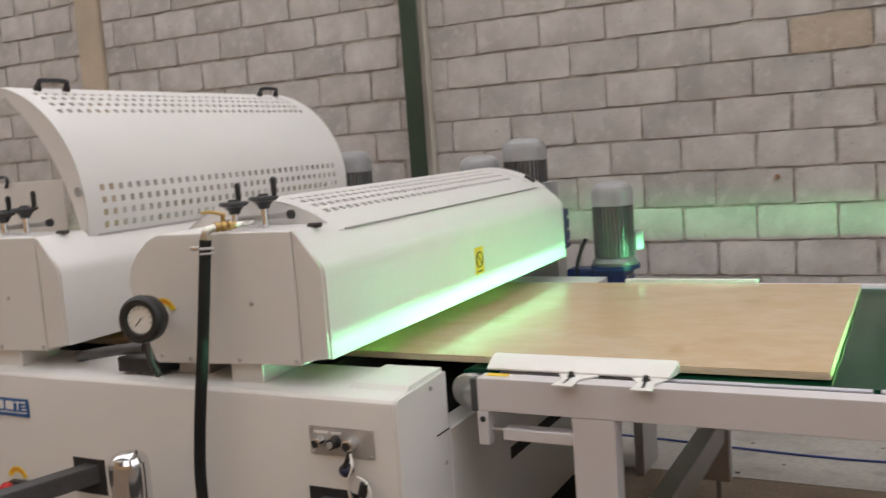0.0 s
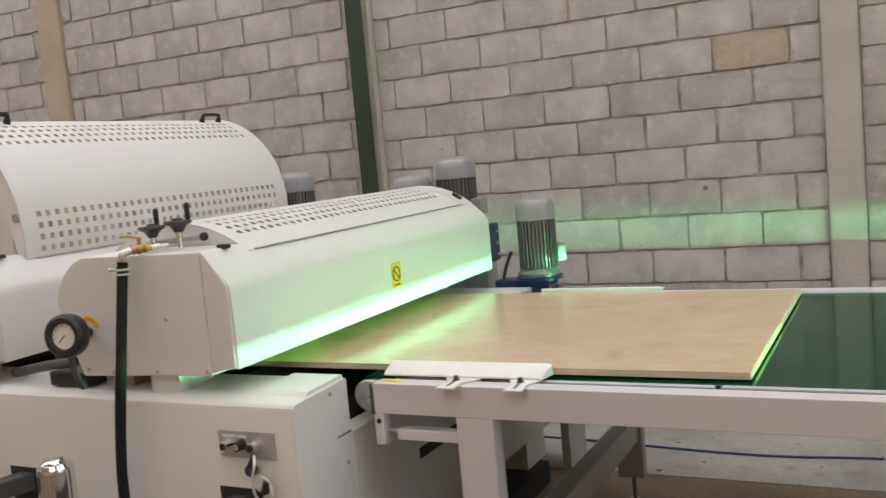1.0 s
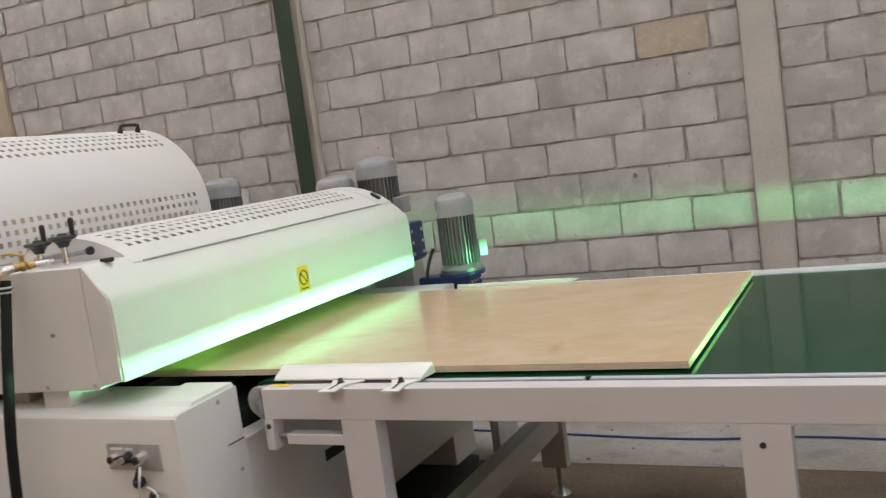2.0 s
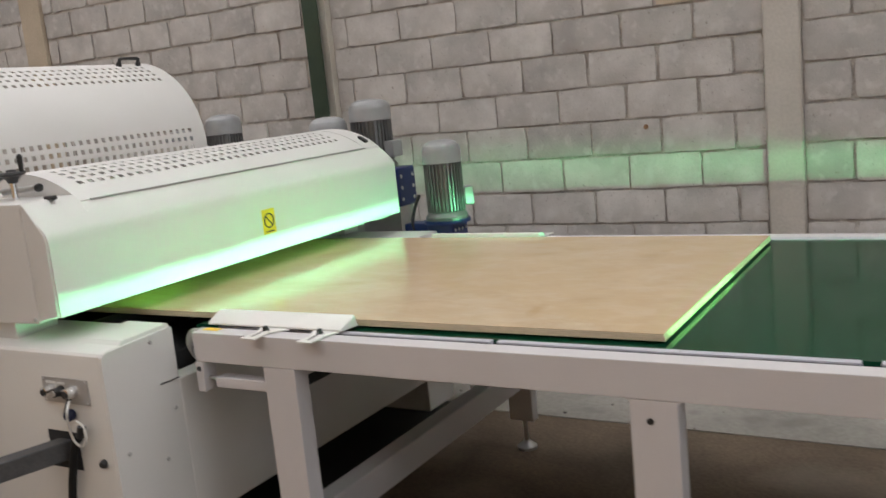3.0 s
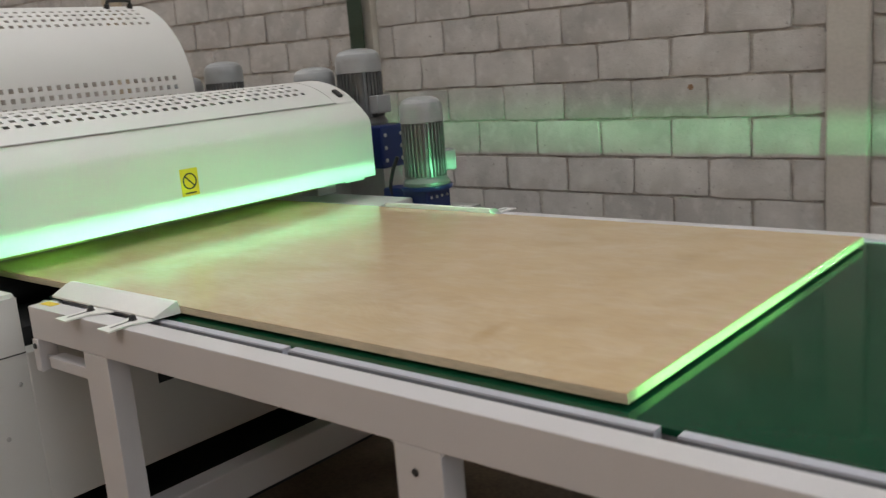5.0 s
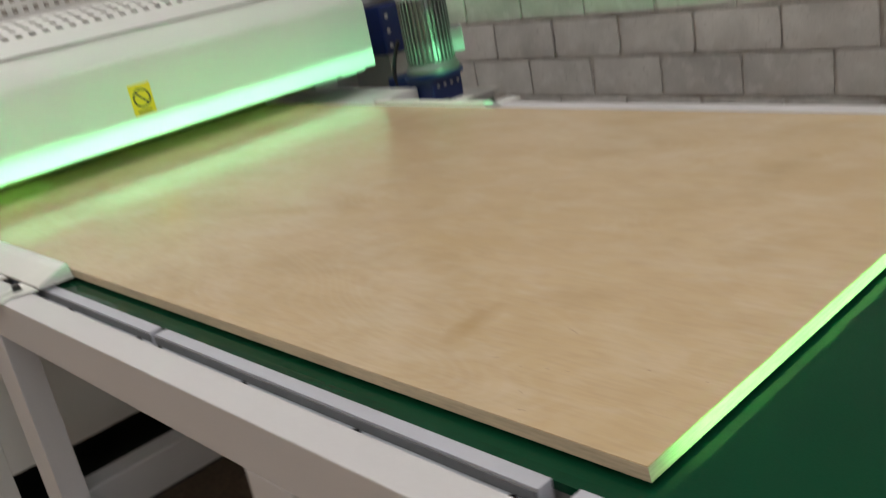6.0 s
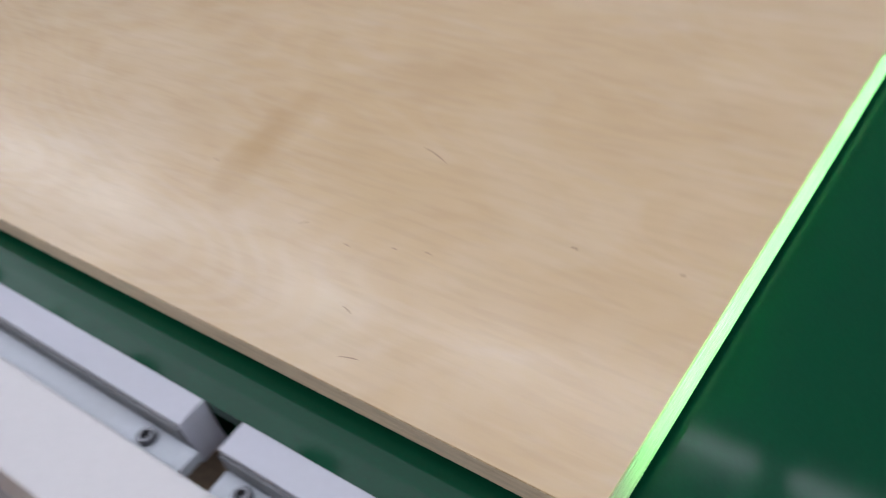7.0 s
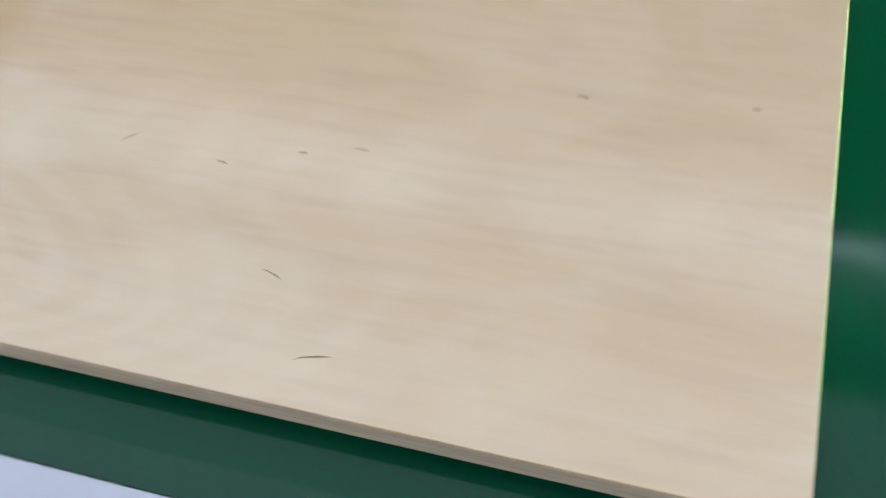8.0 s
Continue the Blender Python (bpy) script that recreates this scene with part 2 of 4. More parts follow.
def plywood():
    """Pale rotary-cut veneer: long soft grain, wandering figure, blotches."""
    m = bpy.data.materials.new("birch_veneer")
    m.use_nodes = True
    n, l = m.node_tree.nodes, m.node_tree.links
    p = n["Principled BSDF"]
    tc = n.new("ShaderNodeTexCoord")

    def noise_at(sx, sy, scale, detail, distort=0.0):
        mp = n.new("ShaderNodeMapping")
        mp.inputs["Scale"].default_value = (sx, sy, 1)
        l.new(tc.outputs["Object"], mp.inputs[0])
        t = n.new("ShaderNodeTexNoise")
        t.inputs["Scale"].default_value, t.inputs["Detail"].default_value, t.inputs["Distortion"].default_value = scale, detail, distort
        l.new(mp.outputs[0], t.inputs[0])
        return t.outputs[0]

    def blend(fac, lo, hi, amount, a, b):
        r = n.new("ShaderNodeMapRange")
        r.inputs["From Min"].default_value, r.inputs["From Max"].default_value, r.inputs["To Max"].default_value = lo, hi, amount
        l.new(fac, r.inputs[0])
        x = n.new("ShaderNodeMix")
        x.data_type = "RGBA"
        l.new(r.outputs[0], x.inputs["Factor"])
        if isinstance(a, tuple):
            x.inputs["A"].default_value = a
        else:
            l.new(a, x.inputs["A"])
        x.inputs["B"].default_value = b
        return x.outputs["Result"]

    def spot(x, y, angle, rx, ry):
        """1 inside a soft ellipse of the board, 0 outside."""
        mp = n.new("ShaderNodeMapping")
        mp.vector_type = "TEXTURE"
        mp.inputs["Location"].default_value = (x, y, 0)
        mp.inputs["Rotation"].default_value = (0, 0, radians(angle))
        mp.inputs["Scale"].default_value = (rx, ry, 1)
        wob = n.new("ShaderNodeTexNoise")
        wob.inputs["Scale"].default_value, wob.inputs["Detail"].default_value = 22, 4
        l.new(tc.outputs["Object"], wob.inputs[0])
        sub = n.new("ShaderNodeVectorMath")
        sub.operation = "MULTIPLY_ADD"
        sub.inputs[1].default_value, sub.inputs[2].default_value = (0.05, 0.05, 0), (-0.025, -0.025, -0.0185)
        l.new(wob.outputs["Color"], sub.inputs[0])
        add = n.new("ShaderNodeVectorMath")
        l.new(tc.outputs["Object"], add.inputs[0])
        l.new(sub.outputs[0], add.inputs[1])
        l.new(add.outputs[0], mp.inputs[0])
        g = n.new("ShaderNodeTexGradient")
        g.gradient_type = "SPHERICAL"
        l.new(mp.outputs[0], g.inputs[0])
        return g.outputs["Fac"]

    def figure(sx, scale, lines):
        """Contour lines of a stretched slow noise: the cathedral figure of rotary-cut veneer."""
        m3, m4, m5 = n.new("ShaderNodeMath"), n.new("ShaderNodeMath"), n.new("ShaderNodeMath")
        m3.operation, m4.operation, m5.operation = "MULTIPLY", "SINE", "MULTIPLY_ADD"
        m3.inputs[1].default_value = lines
        m5.inputs[1].default_value, m5.inputs[2].default_value = 0.5, 0.5
        l.new(noise_at(sx, 1.0, scale, 2.2, 0.3), m3.inputs[0])
        l.new(m3.outputs[0], m4.inputs[0])
        l.new(m4.outputs[0], m5.inputs[0])
        return m5.outputs[0]

    def both(a, b):
        m2 = n.new("ShaderNodeMath")
        m2.operation = "MULTIPLY"
        l.new(a, m2.inputs[0])
        l.new(b, m2.inputs[1])
        return m2.outputs[0]

    c = blend(noise_at(0.55, 1.0, 3.2, 4, 0.6), 0.32, 0.68, 1.0, (0.575, 0.415, 0.235, 1), (0.625, 0.470, 0.298, 1))
    c = blend(noise_at(0.6, 1.0, 2.6, 4, 0.5), 0.50, 0.72, 0.30, c, (0.63, 0.52, 0.395, 1))
    c = blend(noise_at(0.9, 1.3, 2.6, 5, 0.8), 0.54, 0.76, 0.50, c, (0.455, 0.315, 0.155, 1))
    c = blend(noise_at(0.8, 1.0, 7.0, 7, 0.6), 0.52, 0.70, 0.15, c, (0.49, 0.335, 0.185, 1))
    c = blend(noise_at(0.7, 1.0, 5.3, 7, 0.8), 0.56, 0.70, 0.16, c, (0.66, 0.545, 0.405, 1))
    c = blend(noise_at(0.07, 1.0, 34.0, 6, 0.5), 0.52, 0.74, 0.08, c, (0.45, 0.31, 0.17, 1))
    c = blend(noise_at(0.11, 1.0, 170.0, 5, 0.3), 0.46, 0.66, 0.17, c, (0.40, 0.28, 0.19, 1))
    c = blend(both(figure(0.45, 4.2, 80.0), noise_at(0.7, 1.0, 3.7, 2, 0.5)), 0.20, 0.55, 0.07, c, (0.45, 0.31, 0.18, 1))
    c = blend(both(figure(0.34, 3.0, 330.0), noise_at(0.8, 1.0, 2.9, 3, 0.5)), 0.22, 0.58, 0.065, c, (0.70, 0.60, 0.48, 1))
    c = blend(noise_at(0.16, 1.0, 60.0, 6, 0.8), 0.52, 0.70, 0.09, c, (0.72, 0.64, 0.54, 1))
    c = blend(noise_at(0.6, 1.0, 13.0, 9, 0.4), 0.50, 0.64, 0.17, c, (0.68, 0.57, 0.45, 1))
    c = blend(noise_at(0.5, 1.0, 19.0, 9, 0.3), 0.54, 0.68, 0.11, c, (0.47, 0.32, 0.18, 1))
    c = blend(spot(STAIN_X, STAIN_Y, STAIN_A, 0.088, 0.030), 0.05, 0.7, 0.42, c, (0.44, 0.275, 0.11, 1))
    c = blend(spot(-0.30, 0.33, 20, 0.10, 0.05), 0.1, 0.9, 0.30, c, (0.45, 0.30, 0.16, 1))
    l.new(c, p.inputs["Base Color"])
    fine = noise_at(0.12, 1.0, 160.0, 4)
    r = n.new("ShaderNodeMapRange")
    r.inputs["To Min"].default_value, r.inputs["To Max"].default_value = 0.14, 0.22
    l.new(noise_at(0.5, 1, 4.0, 4), r.inputs[0])
    l.new(r.outputs[0], p.inputs["Roughness"])
    p.inputs["Specular IOR Level"].default_value = 0.7
    b = n.new("ShaderNodeBump")
    b.inputs["Strength"].default_value, b.inputs["Distance"].default_value = 0.08, 0.001
    l.new(fine, b.inputs["Height"])
    l.new(b.outputs[0], p.inputs["Normal"])
    return m


VENEER = plywood()


# ---- building helpers ----
def thing(name, at, label="", category="", group="", kind=""):
    ob = new(name)
    ob.empty_display_size = 0.1
    ob.location = at
    return tagged(ob, label, category, group, kind)


def origin(ob):
    v = Vector((0, 0, 0))
    while ob:
        v += ob.location
        ob = ob.parent
    return v


def finish(bm, name, mat, smooth=True, angle=20):
    bmesh.ops.recalc_face_normals(bm, faces=bm.faces)
    me = bpy.data.meshes.new(name)
    for f in bm.faces:
        f.smooth = smooth
    bm.to_mesh(me)
    bm.free()
    if smooth:
        me.set_sharp_from_angle(angle=radians(angle))
    me.materials.append(mat)
    return me


def part(name, bm, mat, parent, label="", kind=""):
    """One mesh, built in world places, under a thing or a part."""
    at = origin(parent)
    bmesh.ops.translate(bm, verts=bm.verts, vec=-at)
    ob = new(name, finish(bm, name, mat))
    ob.parent = parent
    return tagged(ob, label, "", "", kind)


def solid(name, bm, mat, label="", category="", kind="", group=""):
    """A top-level mesh."""
    return tagged(new(name, finish(bm, name, mat)), label, category, group, kind)


def box(bm, x0, x1, y0, y1, z0, z1, bevel=0.0, seg=2):
    r = bmesh.ops.create_cube(bm, size=1.0)
    vs = r["verts"]
    for v in vs:
        v.co = Vector((x0 + (v.co.x + 0.5) * (x1 - x0), y0 + (v.co.y + 0.5) * (y1 - y0), z0 + (v.co.z + 0.5) * (z1 - z0)))
    if bevel:
        es = list({e for v in vs for e in v.link_edges})
        bmesh.ops.bevel(bm, geom=es, offset=bevel, segments=seg, profile=0.5, affect="EDGES")
    return bm


def B(*a, **k):
    return box(bmesh.new(), *a, **k)


def prism(bm, profile, y0, y1, bevel=0.0):
    """A profile in x and z, drawn out along y."""
    a = [bm.verts.new((x, y0, z)) for x, z in profile]
    b = [bm.verts.new((x, y1, z)) for x, z in profile]
    k = len(profile)
    ends = [bm.faces.new(a), bm.faces.new(b[::-1])]
    for i in range(k):
        bm.faces.new((a[i], b[i], b[(i + 1) % k], a[(i + 1) % k]))
    if bevel:
        es = list({e for f in ends for e in f.edges})
        bmesh.ops.bevel(bm, geom=es, offset=bevel, segments=2, profile=0.5, affect="EDGES")
    return bm


def cyl(bm, at, axis, r, h, seg=24, r2=None, bevel=0.0):
    """A cylinder or cone that starts at a place and goes h along an axis."""
    made = bmesh.ops.create_cone(bm, cap_ends=True, segments=seg, radius1=r, radius2=r if r2 is None else r2, depth=h)
    turn = Vector((0, 0, 1)).rotation_difference(Vector(axis).normalized()).to_matrix().to_4x4()
    m = Matrix.Translation(Vector(at)) @ turn @ Matrix.Translation((0, 0, h / 2))
    bmesh.ops.transform(bm, matrix=m, verts=made["verts"])
    if bevel:
        fs = {f for v in made["verts"] for f in v.link_faces if len(f.verts) > 4}
        bmesh.ops.bevel(bm, geom=list({e for f in fs for e in f.edges}), offset=bevel, segments=3, profile=0.5, affect="EDGES")
    return bm


def C(*a, **k):
    return cyl(bmesh.new(), *a, **k)


def lathe(bm, at, axis, rings, seg=32):
    """Rings of (radius, height) turned round an axis."""
    turn = Matrix.Translation(Vector(at)) @ Vector((0, 0, 1)).rotation_difference(Vector(axis).normalized()).to_matrix().to_4x4()
    rows = [[bm.verts.new(turn @ Vector((r * math.cos(2 * math.pi * i / seg), r * math.sin(2 * math.pi * i / seg), h))) for i in range(seg)] for r, h in rings]
    for a, b in zip(rows, rows[1:]):
        for i in range(seg):
            bm.faces.new((a[i], a[(i + 1) % seg], b[(i + 1) % seg], b[i]))
    bm.faces.new(rows[0][::-1])
    bm.faces.new(rows[-1])
    return bm


def tube(bm, points, r, seg=12, steps=8):
    """A round tube along a smooth line through the points."""
    ps = [Vector(p) for p in points]
    line = []
    for i in range(len(ps) - 1):
        a, b, c, d = ps[max(i - 1, 0)], ps[i], ps[i + 1], ps[min(i + 2, len(ps) - 1)]
        for s in range(steps):
            u = s / steps
            line.append(0.5 * (2 * b + (c - a) * u + (2 * a - 5 * b + 4 * c - d) * u * u + (3 * b - a - 3 * c + d) * u ** 3))
    line.append(ps[-1])
    rows, side = [], None
    for i, q in enumerate(line):
        t = (line[min(i + 1, len(line) - 1)] - line[max(i - 1, 0)]).normalized()
        side = t.orthogonal().normalized() if side is None else (side - t * side.dot(t)).normalized()
        up = t.cross(side)
        rows.append([bm.verts.new(q + r * (math.cos(2 * math.pi * k / seg) * side + math.sin(2 * math.pi * k / seg) * up)) for k in range(seg)])
    for a, b in zip(rows, rows[1:]):
        for k in range(seg):
            bm.faces.new((a[k], a[(k + 1) % seg], b[(k + 1) % seg], b[k]))
    bm.faces.new(rows[0][::-1])
    bm.faces.new(rows[-1])
    return bm


def ring(bm, at, axis, r, thick, seg=28):
    """A flat-lying torus round an axis."""
    turn = Matrix.Translation(Vector(at)) @ Vector((0, 0, 1)).rotation_difference(Vector(axis).normalized()).to_matrix().to_4x4()
    rows = []
    for i in range(seg):
        a = 2 * math.pi * i / seg
        rows.append([bm.verts.new(turn @ Vector(((r + thick * math.cos(b)) * math.cos(a), (r + thick * math.cos(b)) * math.sin(a), thick * math.sin(b))))
                     for b in (k * math.pi / 4 for k in range(8))])
    for i in range(seg):
        a, b = rows[i], rows[(i + 1) % seg]
        for k in range(8):
            bm.faces.new((a[k], b[k], b[(k + 1) % 8], a[(k + 1) % 8]))
    return bm


def screw(at, axis, parent, r=0.006, mat=None):
    bm = lathe(bmesh.new(), at, axis, [(r, -0.001), (r, 0.001), (r * 0.75, 0.003), (r * 0.3, 0.0034)], 10)
    return part("screw", bm, mat or STEEL, parent)


# ---- the hall ----
WALL_Y = 3.18
HALL = (-9.0, 9.0, -8.0, 6.2)
solid("floor", B(HALL[0], HALL[1], 1.74, WALL_Y + 0.3, -0.2, 0.0), FLOOR_MAT, "dusty light concrete floor strip along the wall", "floor", "structure")
solid("floor_main", B(HALL[0], HALL[1], HALL[2], 1.736, -0.2, -0.002), BROWN_FLOOR, "brown stained workshop floor, darkened for the shade under the conveyor", "floor", "structure")
wall = thing("wall_north", (0, WALL_Y, 0), "grey concrete block wall with recessed mortar joints", "wall", "", "structure")
part("mortar_bed", B(HALL[0], HALL[1], WALL_Y + 0.011, WALL_Y + 0.25, 0.0, 5.85), MORTAR, wall, "rough brown-grey mortar")
solid("skylight_4", B(HALL[0], HALL[1], WALL_Y + 0.10, WALL_Y + 0.12, 5.85, 6.198), EAVES_LIGHT, "translucent daylight strip under the eaves", "skylight", "structure")
solid("wall_south", B(HALL[0], HALL[1], HALL[2] - 0.2, HALL[2], 0, HALL[3]), WARM_BOUNCE, "unseen hall wall, ochre added to bounce warm light", "wall", "structure")
solid("wall_west", B(HALL[0] - 0.2, HALL[0], HALL[2], WALL_Y + 0.3, 0, HALL[3]), PLASTER, "plain plastered hall wall", "wall", "structure")
# the unseen east wall has a wide gate, added for the daylight
bm = bmesh.new()
box(bm, HALL[1], HALL[1] + 0.2, HALL[2], -4.6, 0, HALL[3])
box(bm, HALL[1], HALL[1] + 0.2, 0.2, WALL_Y + 0.3, 0, HALL[3])
box(bm, HALL[1], HALL[1] + 0.2, -4.6, 0.2, 4.2, HALL[3])
solid("wall_east", bm, PLASTER, "unseen plain plastered hall wall with an added wide gate", "wall", "structure")
solid("ground", B(-60, 60, -60, 60, -0.5, -0.21), FLOOR_MAT, "bare ground outside the hall", "ground", "structure")
bm = bmesh.new()
# unseen glowing strips; the southern one is widened to brighten front faces
SKY_ROWS = ((-6.6, -4.4), (-2.7, -1.0), (0.2, 2.3))
edges = [HALL[2]] + [v for r in SKY_ROWS for v in r] + [WALL_Y + 0.3]
for i in range(0, len(edges), 2):
    box(bm, HALL[0], HALL[1], edges[i], edges[i + 1], HALL[3], HALL[3] + 0.05)
solid("ceiling", bm, ROOF_MAT, "sheet metal roof with skylight strips", "ceiling", "structure")
for i, (a, b) in enumerate(SKY_ROWS):
    solid("skylight_%d" % (i + 1), B(HALL[0], HALL[1], a, b, HALL[3] + 0.01, HALL[3] + 0.03), SKYLIGHT, "unseen translucent skylight strip added in the roof", "skylight", "structure")

solid("column_1", B(1.142, 1.328, WALL_Y - 0.03, WALL_Y + 0.1, 0, HALL[3], bevel=0.012), COLUMN, "light grey cast concrete column in the wall", "column", "structure")
solid("column_2", B(-1.700, -1.622, WALL_Y - 0.045, WALL_Y + 0.1, 0, HALL[3], bevel=0.006), CREAM, "narrow cream painted strip beside the green post", "column", "structure")
solid("column_3", B(-4.75, -4.50, WALL_Y - 0.03, WALL_Y + 0.1, 0, HALL[3], bevel=0.012), TAN_COLUMN, "tan rendered concrete column in the wall", "column", "structure")
post = thing("steel_post", (-1.70, WALL_Y - 0.06, 0), "dark green painted steel post against the wall", "post")
part("web", B(-1.712, -1.702, WALL_Y - 0.105, WALL_Y - 0.0465, 0, HALL[3]), GREEN_STEEL, post)
part("flange", B(-1.758, -1.634, WALL_Y - 0.115, WALL_Y - 0.105, 0, HALL[3], bevel=0.003), GREEN_STEEL, post)
part("flange", B(-1.768, -1.702, WALL_Y - 0.046, WALL_Y + 0.008, 0, HALL[3], bevel=0.003), GREEN_STEEL, post)


# ---- conveyor ----
conv = thing("belt_conveyor", (1.9, 0.65, 0), "white steel belt conveyor table with a green belt", "conveyor")
BX0, BX1 = 0.17, 5.2
bm = B(BX0, BX1, -0.10, -0.0425, 0.815, 0.902, bevel=0.0025)
part("near_beam", bm, FRAME_WHITE, conv)
part("far_beam", B(BX0, BX1, 1.342, 1.40, 0.815, 0.903, bevel=0.006), FRAME_WHITE, conv)
part("inner_lip", B(BX0 + 0.01, BX1, -0.0423, -0.0405, 0.80, 0.880), FRAME_WHITE, conv)
starts = [(0.20, 1.094), (1.112, 1.925), (1.962, 2.752), (2.79, 3.59), (3.63, 4.43), (4.47, BX1 - 0.01)]
for seg_no, (a, b) in enumerate(starts):
    part("side_rail", B(a, b, -0.0190, 0.003, 0.858, 0.8994 + 0.0006 * seg_no, bevel=0.0007), RAIL_WHITE, conv, "white slide rail segment")
    led = part("rail_ledge", B(a + 0.002, b + 0.012, -0.0400, -0.0215, 0.874, 0.8835, bevel=0.001), LEDGE, conv, "steel ledge, bluish light put into its blue-grey colour")
    # dark strip paints the shade on the rail's recessed outer side
    part("rail_side_shade", B(a + 0.001, b - 0.001, -0.0214, -0.0191, 0.866, 0.8965), RAIL_SHADE, conv, "dark grey strip for the shaded side of the rail")
    k = max(2, round((b - a) / 0.2))
    for i in range(k):
        x = a + 0.026 + (b - a - 0.052) * i / (k - 1)
        part("socket_screw", lathe(bmesh.new(), (x, -0.0312, 0.8834), (0, 0, 1), [(0.0064, 0), (0.0064, 0.0042), (0.0058, 0.0050), (0.0036, 0.0050), (0.0033, 0.0016), (0.0004, 0.0014)], 12), SCREW_STEEL, led, "steel socket screw")
    part("far_rail", B(a, b, 1.302, 1.335, 0.858, 0.902, bevel=0.0015), RAIL_WHITE, conv, "white slide rail segment")


def belt_mesh(worn):
    """The upper run: a flat band, turned down at both ends, whose near edge is worn and ripples a little."""
    rng = random.Random(21)
    xs = [0.085, 0.10, 0.14] + [0.14 + 0.0125 * i for i in range(1, 400)] + [5.15, 5.19, 5.21]
    waves = [(rng.uniform(14, 70), rng.uniform(0, 6.28), rng.uniform(0.4, 1.0)) for _ in range(7)]

    def lift(x, y):
        fade = max(0.0, 1 - (y - 0.0036) / 0.016)
        a = sum(w * math.sin(f * x + p) for f, p, w in waves) / 3.2
        return 0.0011 * fade * fade * max(-0.5, a)

    def level(x):
        return 0.8925 if x < 0.09 else 0.8970 if x < 0.12 else 0.8890 if x > 5.2 else 0.8970 if x > 5.18 else 0.8980
    ys = [0.0036, 0.0062, 0.0090, 0.0120, 0.0150, 0.0187] if worn else [0.0187, 1.3015]
    bm = bmesh.new()
    top = [[bm.verts.new((x, y, level(x) + lift(x, y))) for y in ys] for x in xs]
    low = [[bm.verts.new((x, y, max(0.884, level(x) - 0.0115))) for y in (ys[0], ys[-1])] for x in xs]
    for i in range(len(xs) - 1):
        for j in range(len(ys) - 1):
            bm.faces.new((top[i][j], top[i + 1][j], top[i + 1][j + 1], top[i][j + 1]))
        bm.faces.new((low[i][0], low[i][1], low[i + 1][1], low[i + 1][0]))
        bm.faces.new((top[i][0], low[i][0], low[i + 1][0], top[i + 1][0]))
        bm.faces.new((top[i][-1], top[i + 1][-1], low[i + 1][1], low[i][1]))
    bm.faces.new(top[0] + low[0][::-1])
    bm.faces.new(top[-1] + low[-1][::-1])
    return bm


part("belt", belt_mesh(False), BELT, conv, "glossy green belt")
part("belt_edge", belt_mesh(True), BELT_EDGE, conv, "worn shiny rippled edge of the green belt")
part("slide_bed", B(0.18, 5.15, 0.01, 1.29, 0.868, 0.886), PLATE, conv)
part("return_belt", B(0.14, 5.15, 0.02, 1.28, 0.782, 0.786), BELT, conv, "green belt return run")
roller = part("end_roller", C((0.115, -0.015, 0.840), (0, 1, 0), 0.047, 1.33, 32, bevel=0.004), STEEL, conv, "steel end roller")
part("bearing", lathe(bmesh.new(), (0.118, -0.026, 0.826), (0, -1, 0), [(0.034, 0), (0.034, 0.006), (0.031, 0.007), (0.031, 0.010), (0.027, 0.012), (0.027, 0.016), (0.018, 0.017), (0.018, 0.014), (0.011, 0.014), (0.010, 0.021), (0.004, 0.022)]), STEEL, roller, "steel bearing")
part("bearing_housing", lathe(bmesh.new(), (0.105, -0.016, 0.842), (0, -1, 0), [(0.047, 0), (0.047, 0.006), (0.044, 0.009), (0.020, 0.0095)]), PLATE, roller, "grey bearing housing")
part("bearing_bracket", B(0.125, 0.172, -0.05, -0.02, 0.795, 0.885, bevel=0.004), DARK_STEEL, conv)
tb = part("take_up_bracket", B(0.168, 0.198, -0.104, -0.05, 0.725, 0.8145, bevel=0.004), FRAME_WHITE, conv)
screw((0.184, -0.105, 0.795), (0, -1, 0), tb, 0.008, BLACK)
part("take_up_screw", C((0.185, -0.078, 0.762), (1, 0, 0), 0.006, 0.07, 12), STEEL, conv)
part("take_up_bar", B(0.235, 0.424, -0.098, -0.055, 0.741, 0.772, bevel=0.004), FRAME_WHITE, conv)
